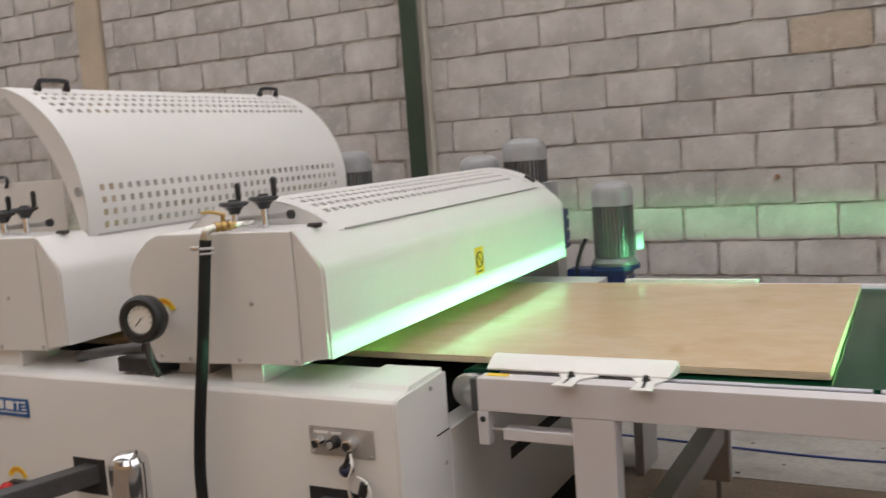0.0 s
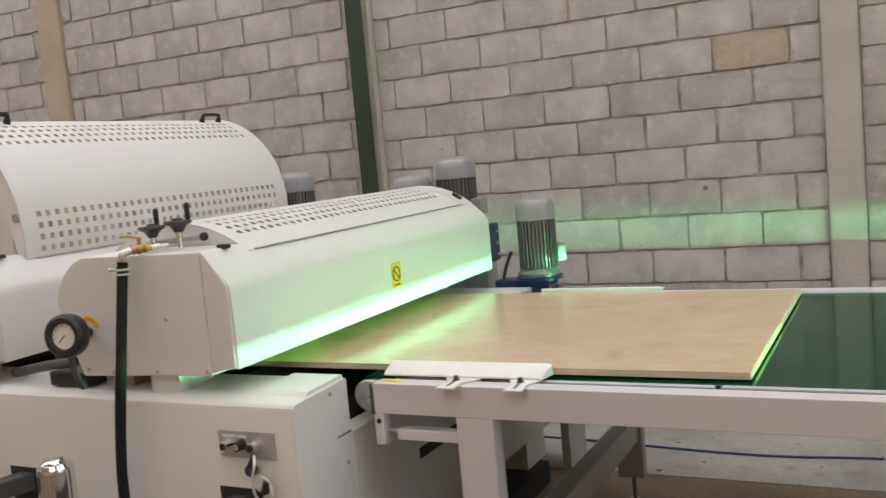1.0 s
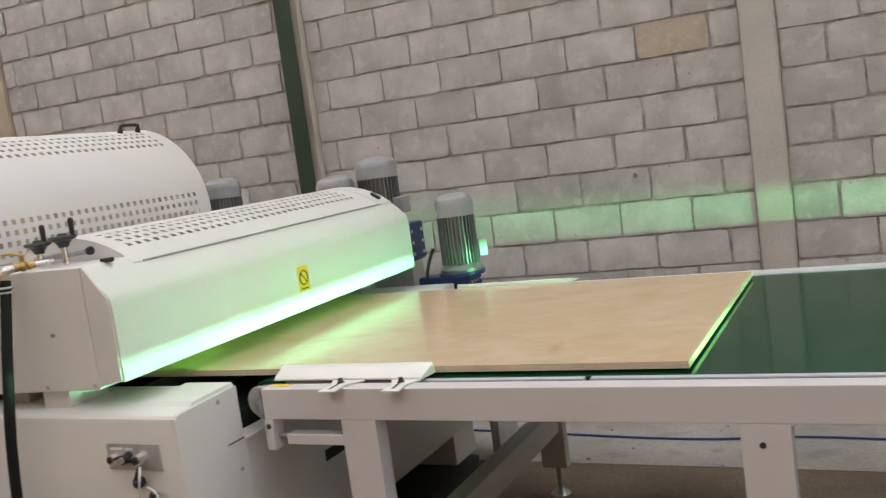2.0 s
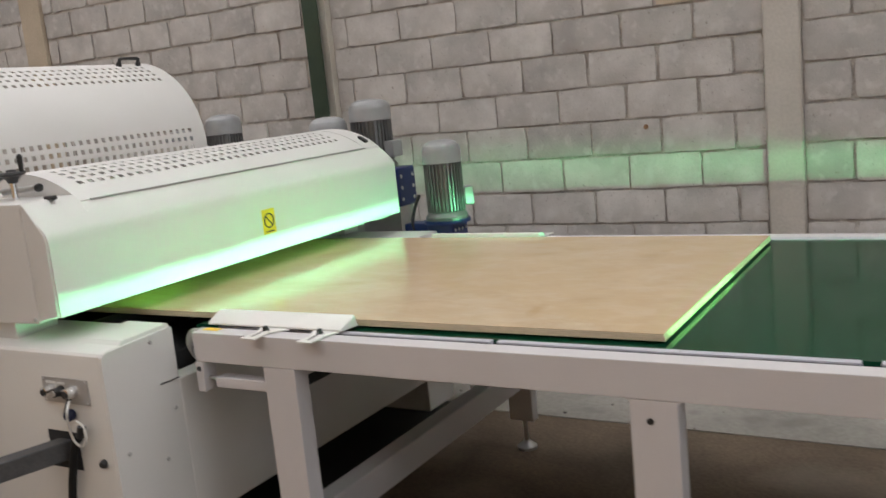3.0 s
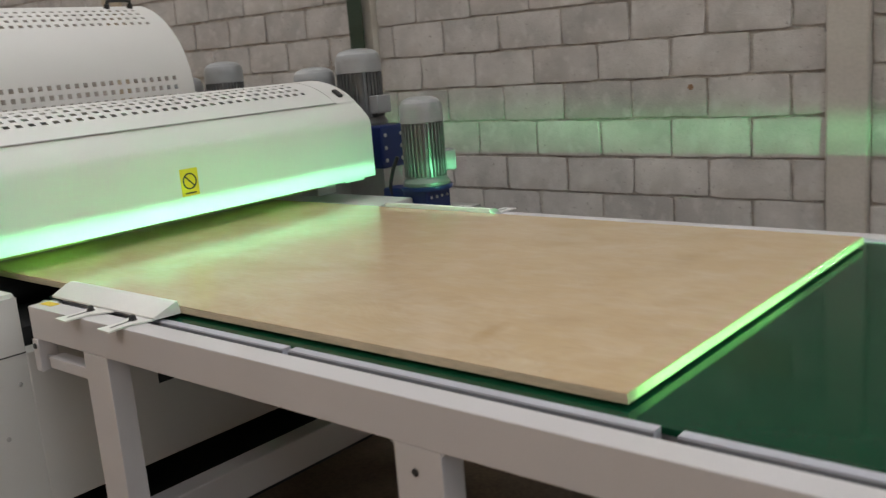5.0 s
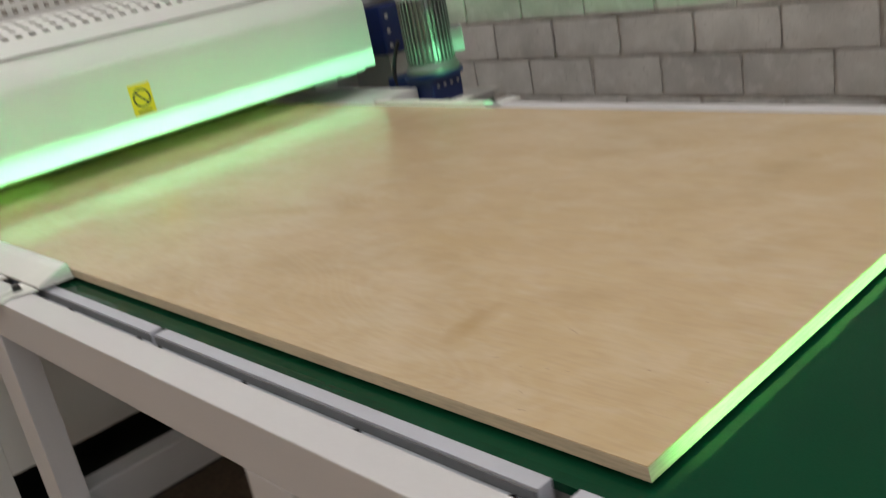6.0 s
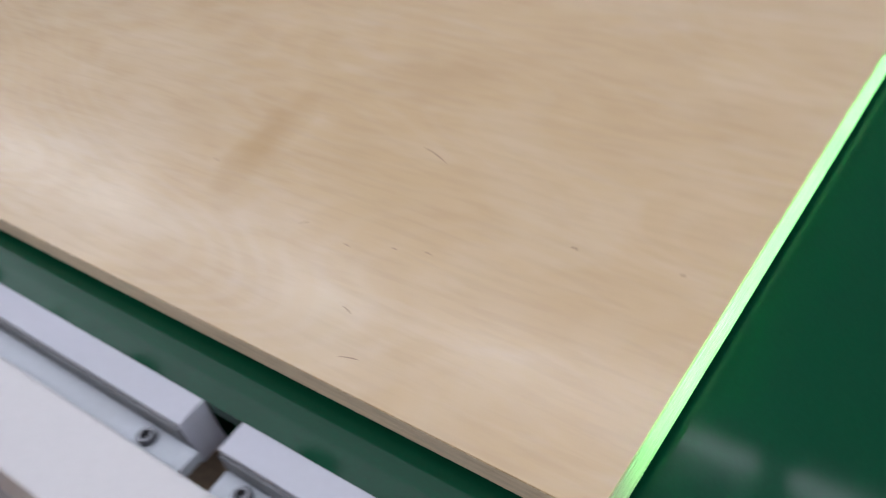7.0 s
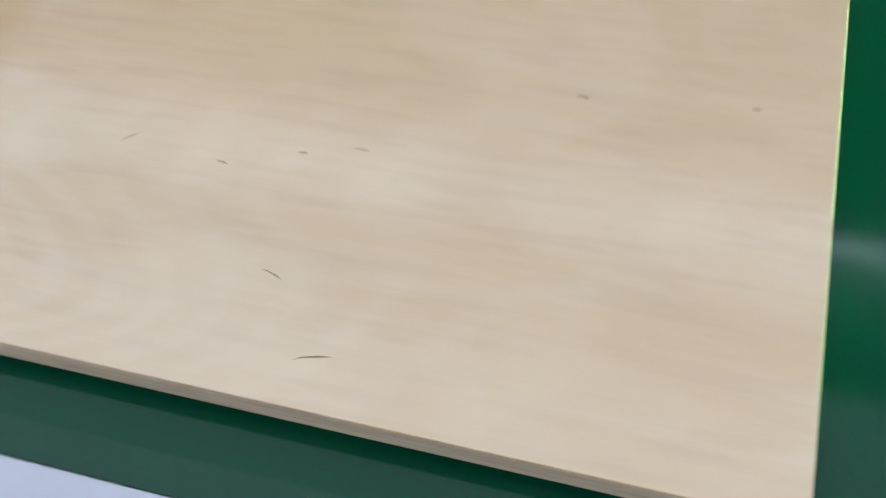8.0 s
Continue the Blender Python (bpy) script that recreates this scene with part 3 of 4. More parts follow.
for x0, x1 in ((0.424, 0.532), (1.468, 1.575), (2.60, 2.706), (3.75, 3.856), (4.95, 5.056)):
    leg = part("leg", B(x0, x1, -0.0997, -0.042, 0.13, 0.8146, bevel=0.002), FRAME_WHITE, conv)
    if x0 > 1:
        # raised black disc paints the shade of a bolt hole
        part("bolt_hole_shade", lathe(bmesh.new(), (x0 + 0.046, -0.0997, 0.766), (0, -1, 0), [(0.0075, 0), (0.0075, 0.0012), (0.004, 0.0016)], 16), BLACK, leg, "black disc painting the shaded bolt recess")
    part("foot_stem", C(((x0 + x1) / 2, -0.07, 0.03), (0, 0, 1), 0.010, 0.105, 12), STEEL, leg)
    part("foot_plate", lathe(bmesh.new(), ((x0 + x1) / 2, -0.07, -0.002), (0, 0, 1), [(0.042, 0), (0.042, 0.012), (0.02, 0.028), (0.015, 0.035)], 20), STEEL, leg)
    if 1 < x0 < 2:
        continue
    leg = part("leg", B(x0 - 0.01, x1 - 0.008, 1.345, 1.398, 0.125, 0.816, bevel=0.006), FRAME_WHITE, conv)
    part("foot_stem", C((x0 + 0.05, 1.37, 0.03), (0, 0, 1), 0.010, 0.10, 12), STEEL, leg)
    part("foot_plate", lathe(bmesh.new(), (x0 + 0.05, 1.37, -0.002), (0, 0, 1), [(0.042, 0), (0.042, 0.012), (0.02, 0.028), (0.015, 0.035)], 20), STEEL, leg)
    part("cross_bar", B(x0 + 0.015, x0 + 0.085, -0.042, 1.345, 0.285, 0.385, bevel=0.005), FRAME_WHITE, conv)
for a, b in ((0.532, 1.468), (1.575, 2.60), (2.706, 3.75), (3.856, 4.95)):
    part("stretcher", B(a, b, -0.092, -0.048, 0.30, 0.385, bevel=0.005), FRAME_WHITE, conv)
# gusset at the second leg
for x, s in ((1.468, -1), (1.575, 1)):
    bm = prism(bmesh.new(), [(x, 0.8145), (x + s * 0.009, 0.8145), (x, 0.806)], -0.097, -0.05)
    part("gusset", bm, FRAME_WHITE, conv)
for x in (0.75, 1.25, 2.15):
    part("cross_member", B(x, x + 0.05, -0.043, 1.342, 0.80, 0.868), FRAME_WHITE, conv)


def guide(mirror, label):
    """A white wedge-shaped guide bar with a slanted end, on two slotted brackets that reach over the beam. mirror: None, or the line y that it is turned about."""
    def side(y):
        return y if mirror is None else 2 * mirror - y

    g = thing("guide_bar", (0.42, side(0.0), 0.905), label, "guide")

    def plate(outline, z0, z1, bevel=0.0):
        br = bmesh.new()
        a = [br.verts.new((x, side(y), z0)) for x, y in outline]
        b = [br.verts.new((x, side(y), z1)) for x, y in outline]
        br.faces.new(a), br.faces.new(b)
        for i in range(len(outline)):
            br.faces.new((a[i], a[(i + 1) % len(outline)], b[(i + 1) % len(outline)], b[i]))
        if bevel:
            bmesh.ops.bevel(br, geom=list(br.edges), offset=bevel, segments=2, profile=0.5, affect="EDGES")
        return br

    # section of the wedge: y, z, and where the slanted end cuts it
    section = [(-0.032, 0.9065, 0.655), (-0.032, 0.9125, 0.652), (0.012, 0.9345, 0.666), (0.024, 0.9375, 0.664), (0.0365, 0.9365, 0.652), (0.0365, 0.9065, 0.664)]
    bm = bmesh.new()
    a = [bm.verts.new((0.170, side(y), z)) for y, z, x in section]
    b = [bm.verts.new((x, side(y), z)) for y, z, x in section]
    bm.faces.new(a), bm.faces.new(b)
    for i in range(len(section)):
        bm.faces.new((a[i], a[(i + 1) % len(section)], b[(i + 1) % len(section)], b[i]))
    bmesh.ops.bevel(bm, geom=list(bm.edges), offset=0.0018, segments=2, profile=0.5, affect="EDGES")
    part("bar", bm, PLASTIC, g, "white plastic wedge bar with slanted end")
    for x, lean in ((0.414, 0.0), (0.603, 0.006)):
        wide = 0.064 if lean == 0.0 else 0.046
        outline = [(x - 0.042, -0.033), (x + wide, -0.033), (x + 0.026, -0.078), (x + 0.030 + lean, -0.141), (x - 0.024 + lean, -0.139), (x - 0.014, -0.082)]
        k = part("bracket", plate(outline, 0.9035, 0.9075, 0.0006), PLASTIC, g, "white slotted bracket")
        slot = [(x - 0.004, -0.066), (x + 0.004, -0.066), (x + 0.006 + lean, -0.120), (x - 0.001 + lean, -0.120)]
        # black strip on the uncut bracket stands for the slot's shade
        part("slot", plate(slot, 0.9076, 0.9080), BLACK, k, "black strip painting the shaded slot")
        part("washer", C((x, side(-0.057), 0.9076), (0, 0, 1), 0.0105, 0.0018, 16), BLACK, k)
        part("clamp_bolt", lathe(bmesh.new(), (x, side(-0.057), 0.9094), (0, 0, 1), [(0.0078, 0), (0.0078, 0.009), (0.0055, 0.011)], 6), BLACK, k, "black clamp bolt")
    return g


gd = guide(None, "white plastic guide bar bolted on the conveyor edge")
part("tape", B(0.186, 0.245, -0.075, -0.05, 0.9025, 0.9034), YELLOW, gd, "yellow tape strip")
guide(0.651, "white plastic guide bar on the far conveyor edge")

# ---- board on the belt ----
board = thing("plywood_board", (0, 0, 0), "pale birch plywood board lying on the green belt", "board")
BT, BW, BL = 0.0185, 1.22, 2.44
Y0 = 0.040
bm = B(-BL, -0.0008, Y0, Y0 + BW, BT - 0.0016, BT, bevel=0.0004, seg=1)
part("face_veneer", bm, VENEER, board, "pale tan face veneer with faint figure")
for i in range(6):
    z0 = 0.0005 + i * (BT - 0.0022) / 6
    ins = 0.00005 * (i % 2)
    # the front leans, lower plies a little forward, to show the lit edge wider
    part("core_ply", B(-BL + ins, 0.0014 - 0.00036 * i - ins, Y0 + ins, Y0 + BW - ins, z0, z0 + (BT - 0.0022) / 6 - 0.00002), PLY_EDGE_A if i % 2 else PLY_EDGE_B, board)
# dark grain flecks, a scratch and small knots of the face
FLECKS = [(-0.188, 0.153, 0.008, 0), (-0.212, 0.147, 0.005, 5), (-0.245, 0.136, 0.006, -8), (-0.290, 0.141, 0.010, 40), (-0.179, 0.060, 0.016, 16), (-0.246, 0.239, 0.031, -17),
          (-0.033, 0.202, 0.005, 0), (-0.412, 0.168, 0.008, -20), (-0.206, 0.090, 0.011, -16), (-0.969, 0.186, 0.014, 0), (-0.103, 0.196, 0.007, -6)]
for x, y, r, a in FLECKS:
    bm = bmesh.new()
    d, s = Vector((math.cos(radians(a)), math.sin(radians(a)), 0)), Vector((-math.sin(radians(a)), math.cos(radians(a)), 0))
    c = Vector((x, y, BT + 0.00015))
    wide = 0.00045 if r > 0.007 else 0.0007
    bow = 0.05 * r
    outline = [c - d * r * 0.5, c - d * r * 0.2 - s * (wide * 0.6 - bow), c + d * r * 0.2 - s * (wide * 0.5 - bow * 0.5), c + d * r * 0.5, c + d * r * 0.15 + s * (wide * 0.6 + bow), c - d * r * 0.25 + s * (wide * 0.4 + bow)]
    bm.faces.new([bm.verts.new(v) for v in outline])
    part("grain_fleck", bm, FLECK, board, "short dark grain fleck")

# ---- unseen plates over the belt, beyond the board, added to cut the green light ----
lamp = thing("lamp_baffles", (5.1, 0.62, 0.898), "unseen black plates added to shape the green light", "lamp")
part("hood_plate", B(4.58, 5.14, 0.0, 1.24, 0.935, 0.941, bevel=0.001), BLACK, lamp)
part("top_plate", B(4.60, 5.14, 0.0, 1.24, 0.990, 0.996, bevel=0.001), BLACK, lamp)
part("upper_back_plate", B(5.08, 5.14, 0.0, 1.24, 0.9415, 0.9895), BLACK, lamp)
for y in (0.004, 1.22):
    part("cheek", B(4.62, 5.0795, y, y + 0.012, 0.9415, 0.9895), BLACK, lamp)
part("upper_lip", B(4.585, 4.595, 0.0, 1.24, 0.9415, 0.9770), BLACK, lamp)
part("lower_lip", B(4.895, 4.905, 0.0, 1.24, 0.8985, 0.9268), BLACK, lamp)
part("back_plate", B(5.08, 5.14, 0.0, 1.24, 0.905, 0.9345), BLACK, lamp)
for y in (0.004, 1.22):
    part("stand", B(4.62, 5.14, y, y + 0.012, 0.8985, 0.9045 if y > 1 else 0.9345), BLACK, lamp)

# ---- machine base ----
base = thing("machine_base", (-1.2, 0.6, 0), "white enamelled steel machine base with rounded top edge", "machine")
prof = [(-0.345, 0.10), (-0.345, 0.882), (-0.342, 0.893), (-0.335, 0.900), (-0.325, 0.903), (-0.09, 0.912), (-0.09, 0.10)]


def along_x(bm, profile, x0, x1, bevel=0.0):
    """A profile in y and z, drawn out along x."""
    a = [bm.verts.new((x0, y, z)) for y, z in profile]
    b = [bm.verts.new((x1, y, z)) for y, z in profile]
    k = len(profile)
    bm.faces.new(a), bm.faces.new(b)
    for i in range(k):
        bm.faces.new((a[i], b[i], b[(i + 1) % k], a[(i + 1) % k]))
    return bm


body = part("front_body", along_x(bmesh.new(), prof, -3.6, 0.062), WHITE, base)
endp = [(-0.344, 0.10), (-0.344, 0.882), (-0.341, 0.892), (-0.334, 0.899), (-0.325, 0.902), (-0.088, 0.911), (-0.083, 0.909), (-0.083, 0.757), (-0.083, 0.10)]
cap = part("end_panel", along_x(bmesh.new(), endp, 0.0625, 0.072), WHITE, base)
rb = bmesh.new()
along_x(rb, [(-0.27, 0.9055), (-0.255, 0.916), (-0.088, 0.9215), (-0.083, 0.9115), (-0.083, 0.90)], -0.105, 0.0622)
part("raised_end", rb, WHITE, base)
part("end_panel_lower", B(0.0, 0.0735, -0.0825, 1.618, 0.295, 0.752, bevel=0.004), WHITE, base)
# flat dark strips paint the shade of a gap and a seam
part("gap_shade_strip", B(0.0725, 0.0742, 0.30, 1.60, 0.536, 0.574), DARK, base, "dark strip painting the shaded gap across the end panel")
part("seam", B(0.0725, 0.0738, -0.155, -0.083, 0.7535, 0.757), DARK, base, "dark strip painting the shaded panel seam")
part("rear_body", B(-3.6, -0.01, 1.40, 1.618, 0.10, 0.89, bevel=0.006), WHITE, base)
# near-black colour stands for the shade inside the machine
part("inner_bed", B(-3.6, -0.02, -0.088, 1.358, 0.62, 0.80), DARK, base, "machine bed in near-black, its inside shade painted in")
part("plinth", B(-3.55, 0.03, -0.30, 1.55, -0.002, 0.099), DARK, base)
for y, z in ((-0.17, 0.887), (-0.113, 0.671), (-0.169, 0.532), (-0.30, 0.60)):
    screw((0.0735, y, z), (1, 0, 0), base, 0.0065, PLATE)
for x in (-0.30, -0.62, -0.94, -1.26, -1.58, -2.2):
    part("feed_roller", C((x, -0.08, 0.8545), (0, 1, 0), 0.050, 1.43, 24), RUBBER, base, "dark rubber feed roller")

# control plate with its connectors
pl = part("control_plate", B(-0.187, 0.004, -0.3495, -0.3455, 0.752, 0.826, bevel=0.001), PLATE, base, "grey steel connector plate")
for x, r, m in ((-0.150, 0.016, CHROME), (-0.107, 0.016, BLACK), (-0.058, 0.019, CHROME)):
    c = part("connector", lathe(bmesh.new(), (x, -0.3495, 0.789), (0, -1, 0), [(r, 0), (r, 0.006), (r * 0.85, 0.014), (r * 0.8, 0.028), (r * 0.62, 0.029), (r * 0.6, 0.022)]), m, pl)
    part("connector_insert", C((x, -0.372, 0.789), (0, -1, 0), r * 0.55, 0.010, 16), BLACK if m is CHROME else PLATE, c)
for x in (-0.18, -0.003):
    for z in (0.758, 0.820):
        screw((x, -0.3496, z), (0, -1, 0), pl, 0.004)
part("tag", B(-0.172, -0.128, -0.3506, -0.3497, 0.808, 0.815), WHITE_PRINT, pl, "worn tag bars")
part("tag", B(-0.12, -0.09, -0.3506, -0.3497, 0.808, 0.814), WHITE_PRINT, pl, "worn tag bars")
part("cap_cord", tube(bmesh.new(), [(-0.058, -0.365, 0.775), (-0.060, -0.375, 0.755), (-0.072, -0.372, 0.738), (-0.078, -0.366, 0.728)], 0.006), BLACK, pl)
part("dust_cap", lathe(bmesh.new(), (-0.078, -0.352, 0.722), (0.15, -1, 0), [(0.017, 0), (0.017, 0.014), (0.012, 0.021), (0.005, 0.026)], 20), material("navy_cap", (0.008, 0.011, 0.04), 0.3), pl, "navy dust cap")
part("cable_loop", tube(bmesh.new(), [(-0.058, -0.365, 0.770), (-0.030, -0.40, 0.752), (-0.075 + 0.02, -0.385, 0.705), (-0.060, -0.372, 0.655), (-0.03, -0.372, 0.640), (-0.003, -0.375, 0.668), (-0.012, -0.372, 0.700), (-0.04, -0.37, 0.712)], 0.0035), PLASTIC, pl, "pale looped cable")
part("plug", C((-0.016, -0.372, 0.700), (-0.3, -0.1, -1), 0.012, 0.035, 14, bevel=0.003), BLACK, pl)
# dark plates laid on the panel stand for shaded openings
part("cut_out_shade", B(-0.203, -0.075, -0.3475, -0.3448, 0.552, 0.664), DARK, base, "dark plate painting the shaded cut-out in the front panel")
part("cut_out_shade", B(-1.067, -0.937, -0.3475, -0.3448, 0.55, 0.658), DARK, base, "dark plate painting the shaded cut-out in the front panel")

part("drop_cable", tube(bmesh.new(), [(-0.060, -0.352, 0.655), (-0.064, -0.366, 0.642), (-0.080, -0.370, 0.59), (-0.118, -0.368, 0.46), (-0.135, -0.368, 0.25), (-0.138, -0.368, 0.0)], 0.0115, 12), RUBBER, base, "thick black cable")
part("panel_knob", lathe(bmesh.new(), (0.022, -0.346, 0.585), (0, -1, 0), [(0.013, 0), (0.013, 0.006), (0.009, 0.014), (0.004, 0.015)], 16), BLACK, base)

# shaft that comes out of the front panel, with its chrome guard
for dx in (0.0, 0.862):
    shaft = thing("drive_shaft", (-1.0 + dx, -0.5, 0.56), "dark steel square shaft out of the machine front", "shaft")
    bm = bmesh.new()
    box(bm, -0.028, 0.028, -0.62, 0.02, -0.028, 0.028, bevel=0.004)
    bmesh.ops.transform(bm, matrix=Matrix.Translation((-0.985 + dx, -0.33, 0.615)) @ Matrix.Rotation(radians(-22), 4, "Z") @ Matrix.Rotation(radians(2), 4, "X"), verts=bm.verts)
    part("square_bar", bm, DARK_STEEL, shaft)
cy = thing("chrome_cylinder", (-0.668, -0.5, 0), "polished chrome cylinder standing before the machine", "cylinder")
part("tube", lathe(bmesh.new(), (-0.668, -0.5, 0.0), (0, 0, 1), [(0.052, 0), (0.052, 0.725), (0.050, 0.738), (0.043, 0.750), (0.031, 0.758), (0.016, 0.762), (0.005, 0.763)], 40), CHROME, cy)
part("top_screw", C((-0.64, -0.50, 0.757), (0, 0, 1), 0.006, 0.012, 10), CHROME, cy)

# emergency stops and sign
es = thing("emergency_stop", (-1.31, -0.36, 0.55), "red emergency stop button on a black box", "button")
part("box", B(-1.345, -1.275, -0.372, -0.3455, 0.505, 0.562, bevel=0.006), BLACK, es, "black button box")
part("stem", C((-1.306, -0.372, 0.540), (-0.05, -1, 0), 0.016, 0.016, 18), BLACK, es)
part("knob", lathe(bmesh.new(), (-1.307, -0.388, 0.540), (-0.05, -1, 0), [(0.024, 0), (0.032, 0.010), (0.032, 0.020), (0.025, 0.028), (0.01, 0.031)], 28), RED, es)
sg = thing("name_plate", (-1.35, -0.347, 0.79), "blue name plate with white marks on the machine base", "sign")
part("plate", B(-1.52, -1.237, -0.3485, -0.3455, 0.764, 0.822, bevel=0.002), BLUE_PRINT, sg)
for x0, x1, z0, z1 in ((-1.298, -1.272, 0.808, 0.813), (-1.288, -1.282, 0.786, 0.808), (-1.268, -1.248, 0.808, 0.813), (-1.268, -1.250, 0.797, 0.801), (-1.268, -1.248, 0.786, 0.790), (-1.50, -1.248, 0.776, 0.779),
                       (-1.34, -1.305, 0.786, 0.813), (-1.38, -1.35, 0.786, 0.813), (-1.42, -1.39, 0.786, 0.813), (-1.46, -1.43, 0.786, 0.813)):
    part("mark", B(x0, x1, -0.3494, -0.3484, z0, z1), WHITE_PRINT, sg)


# ---- brush units ----
HX, HZ = -0.216, 1.291
CHORD, SAG = 0.60, 0.118


def lid_at(u):
    """A point of the closed lid's arc, u from the hinge (0) to the free edge (1)."""
    rad = CHORD ** 2 / (8 * SAG) + SAG / 2
    half = math.asin(CHORD / 2 / rad)
    a = (2 * u - 1) * half
    return (-(CHORD / 2 + rad * math.sin(a)), 0, rad * math.cos(a) - rad * math.cos(half))


def lid_mesh(y0, y1, margin):
    """The arched cover in its closed place, hinge at the origin: rows of square holes at both ends."""
    rad = CHORD ** 2 / (8 * SAG) + SAG / 2
    half = math.asin(CHORD / 2 / rad)
    length = 2 * half * rad
    cuts = [0.0, margin / 2, margin]
    holes = set()
    for first in (margin, length - 0.068 - 7 * 0.0205):
        if first > 0.2:
            mid = np.linspace(cuts[-1], first, 11)[1:]
            cuts += list(mid)
        for k in range(4):
            holes.add(len(cuts) - 1)
            cuts.append(cuts[-1] + 0.0205)
            if k < 3:
                cuts.append(cuts[-1] + 0.0205)
    cuts.append(length)
    ys = [y0, y0 + 0.07]
    hy = set()
    k = int((y1 - y0 - 0.14) / 0.041)
    for i in range(k):
        hy.add(len(ys) - 1)
        ys += [ys[-1] + 0.0205, ys[-1] + 0.041]
    ys[-1] = y1
    bm = bmesh.new()

    def at(s, y):
        a = s / rad - half
        x = -(CHORD / 2 + rad * math.sin(a))
        z = rad * math.cos(a) - rad * math.cos(half)
        return (x, y, z)
    def sheet(drop):
        def low(s, y):
            x, y, z = at(s, y)
            a = s / rad - half
            return (x + drop * math.sin(a), y, z - drop * math.cos(a))
        return [[low(s, y) for y in ys] for s in cuts]
    top, under = sheet(0.0), sheet(0.003)
    solid_cell = [[not (i in holes and j in hy) for j in range(len(ys) - 1)] for i in range(len(cuts) - 1)]
    for g in (top, under):
        v = [[bm.verts.new(p) for p in row] for row in g]
        for i in range(len(cuts) - 1):
            for j in range(len(ys) - 1):
                if solid_cell[i][j]:
                    bm.faces.new((v[i][j], v[i][j + 1], v[i + 1][j + 1], v[i + 1][j]))
        bmesh.ops.delete(bm, geom=[q for row in v for q in row if not q.link_faces], context="VERTS")

    def rim(p, q):
        bm.faces.new([bm.verts.new(c) for c in (top[p[0]][p[1]], top[q[0]][q[1]], under[q[0]][q[1]], under[p[0]][p[1]])])
    ni, nj = len(cuts) - 1, len(ys) - 1
    for i in range(ni + 1):
        for j in range(nj):
            if (i > 0 and solid_cell[i - 1][j]) != (i < ni and solid_cell[i][j]):
                rim((i, j), (i, j + 1))
    for i in range(ni):
        for j in range(nj + 1):
            if (j > 0 and solid_cell[i][j - 1]) != (j < nj and solid_cell[i][j]):
                rim((i, j), (i + 1, j))
    return bm, at, length


def unit(dx, angle, label):
    """One brush unit: front hood, end covers, arched perforated lid, hand wheels."""
    u = thing("brush_unit", (dx - 0.14, -0.29, 0.93), label, "machine")
    u.rotation_euler = (0, 0, 0.027)
    front = [(-0.138, 0.982), (-0.138, 1.195), (-0.141, 1.212), (-0.149, 1.228), (-0.186, 1.266), (-0.216, 1.2905), (-0.225, 1.296), (-0.225, 1.289), (-0.19, 1.262), (-0.152, 1.222), (-0.145, 1.195), (-0.145, 0.982)]
    hood = part("front_hood", prism(bmesh.new(), [(x + dx, z) for x, z in front], -0.288, 1.595), WHITE, u, "white front hood")
    if dx == 0:
        stk = part("warning_sticker", B(-0.1378, -0.1366, 0.632, 0.704, 1.052, 1.145), YELLOW, hood, "yellow warning sticker with a crossed circle")
        part("ring_mark", ring(bmesh.new(), (-0.1363, 0.668, 1.102), (1, 0, 0), 0.026, 0.0026), BLACK, stk)
        bar = B(-0.1366, -0.1356, 0.6655, 0.6705, 1.077, 1.127)
        bmesh.ops.rotate(bar, verts=bar.verts, cent=(-0.136, 0.668, 1.102), matrix=Matrix.Rotation(radians(45), 3, "X"))
        part("slash_mark", bar, BLACK, stk)
        part("line_mark", B(-0.1366, -0.1358, 0.645, 0.691, 1.059, 1.064), BLACK, stk)
    part("hinge", C((dx + HX + 0.002, -0.055, HZ + 0.003), (0, 1, 0), 0.0032, 1.535, 10), PLATE, u, "dark piano hinge")
    end = [(-0.724, 0.955), (-0.775, 1.09), (-0.798, 1.175), (-0.785, 1.222), (-0.757, 1.262), (-0.715, 1.298), (-0.675, 1.314), (-0.231, 1.314), (-0.231, 0.962), (-0.715, 0.952)]
    for y0, y1 in ((-0.293, -0.10), (1.4815, 1.598)):
        if y0 > 0:
            arch = [Vector(lid_at(i / 12)) for i in range(13)]
            turn = Matrix.Rotation(radians(-5), 3, "Y")
            end = [(-0.724, 0.955), (-0.79, 1.10)] + [((turn @ p).x + HX, (turn @ p).z + HZ + 0.0035) for p in reversed(arch)] + [(-0.205, 1.278), (-0.205, 0.962)]
        ec = part("end_cover", prism(bmesh.new(), [(x + dx, z) for x, z in end], y0, y1, bevel=0.004), WHITE, u, "white end cover")
        ep = [(-0.228, 1.314), (-0.214, 1.303), (-0.1495, 1.222), (-0.1455, 1.20), (-0.1455, 0.984), (-0.222, 0.975), (-0.228, 0.964)] if y0 < 0 else [(-0.204, 1.274), (-0.1495, 1.219), (-0.1455, 1.20), (-0.1455, 0.984), (-0.204, 0.975)]
        part("front_cheek", prism(bmesh.new(), [(x + dx, z) for x, z in ep], y0 + 0.001, y1, bevel=0.003), WHITE, ec)
        if y0 < 0:
            for x, z in ((-0.374, 1.126), (-0.43, 0.972), (-0.599, 0.968), (-0.245, 0.975), (-0.70, 0.975)):
                screw((dx + x, -0.2935, z), (0, -1, 0), ec, 0.007)
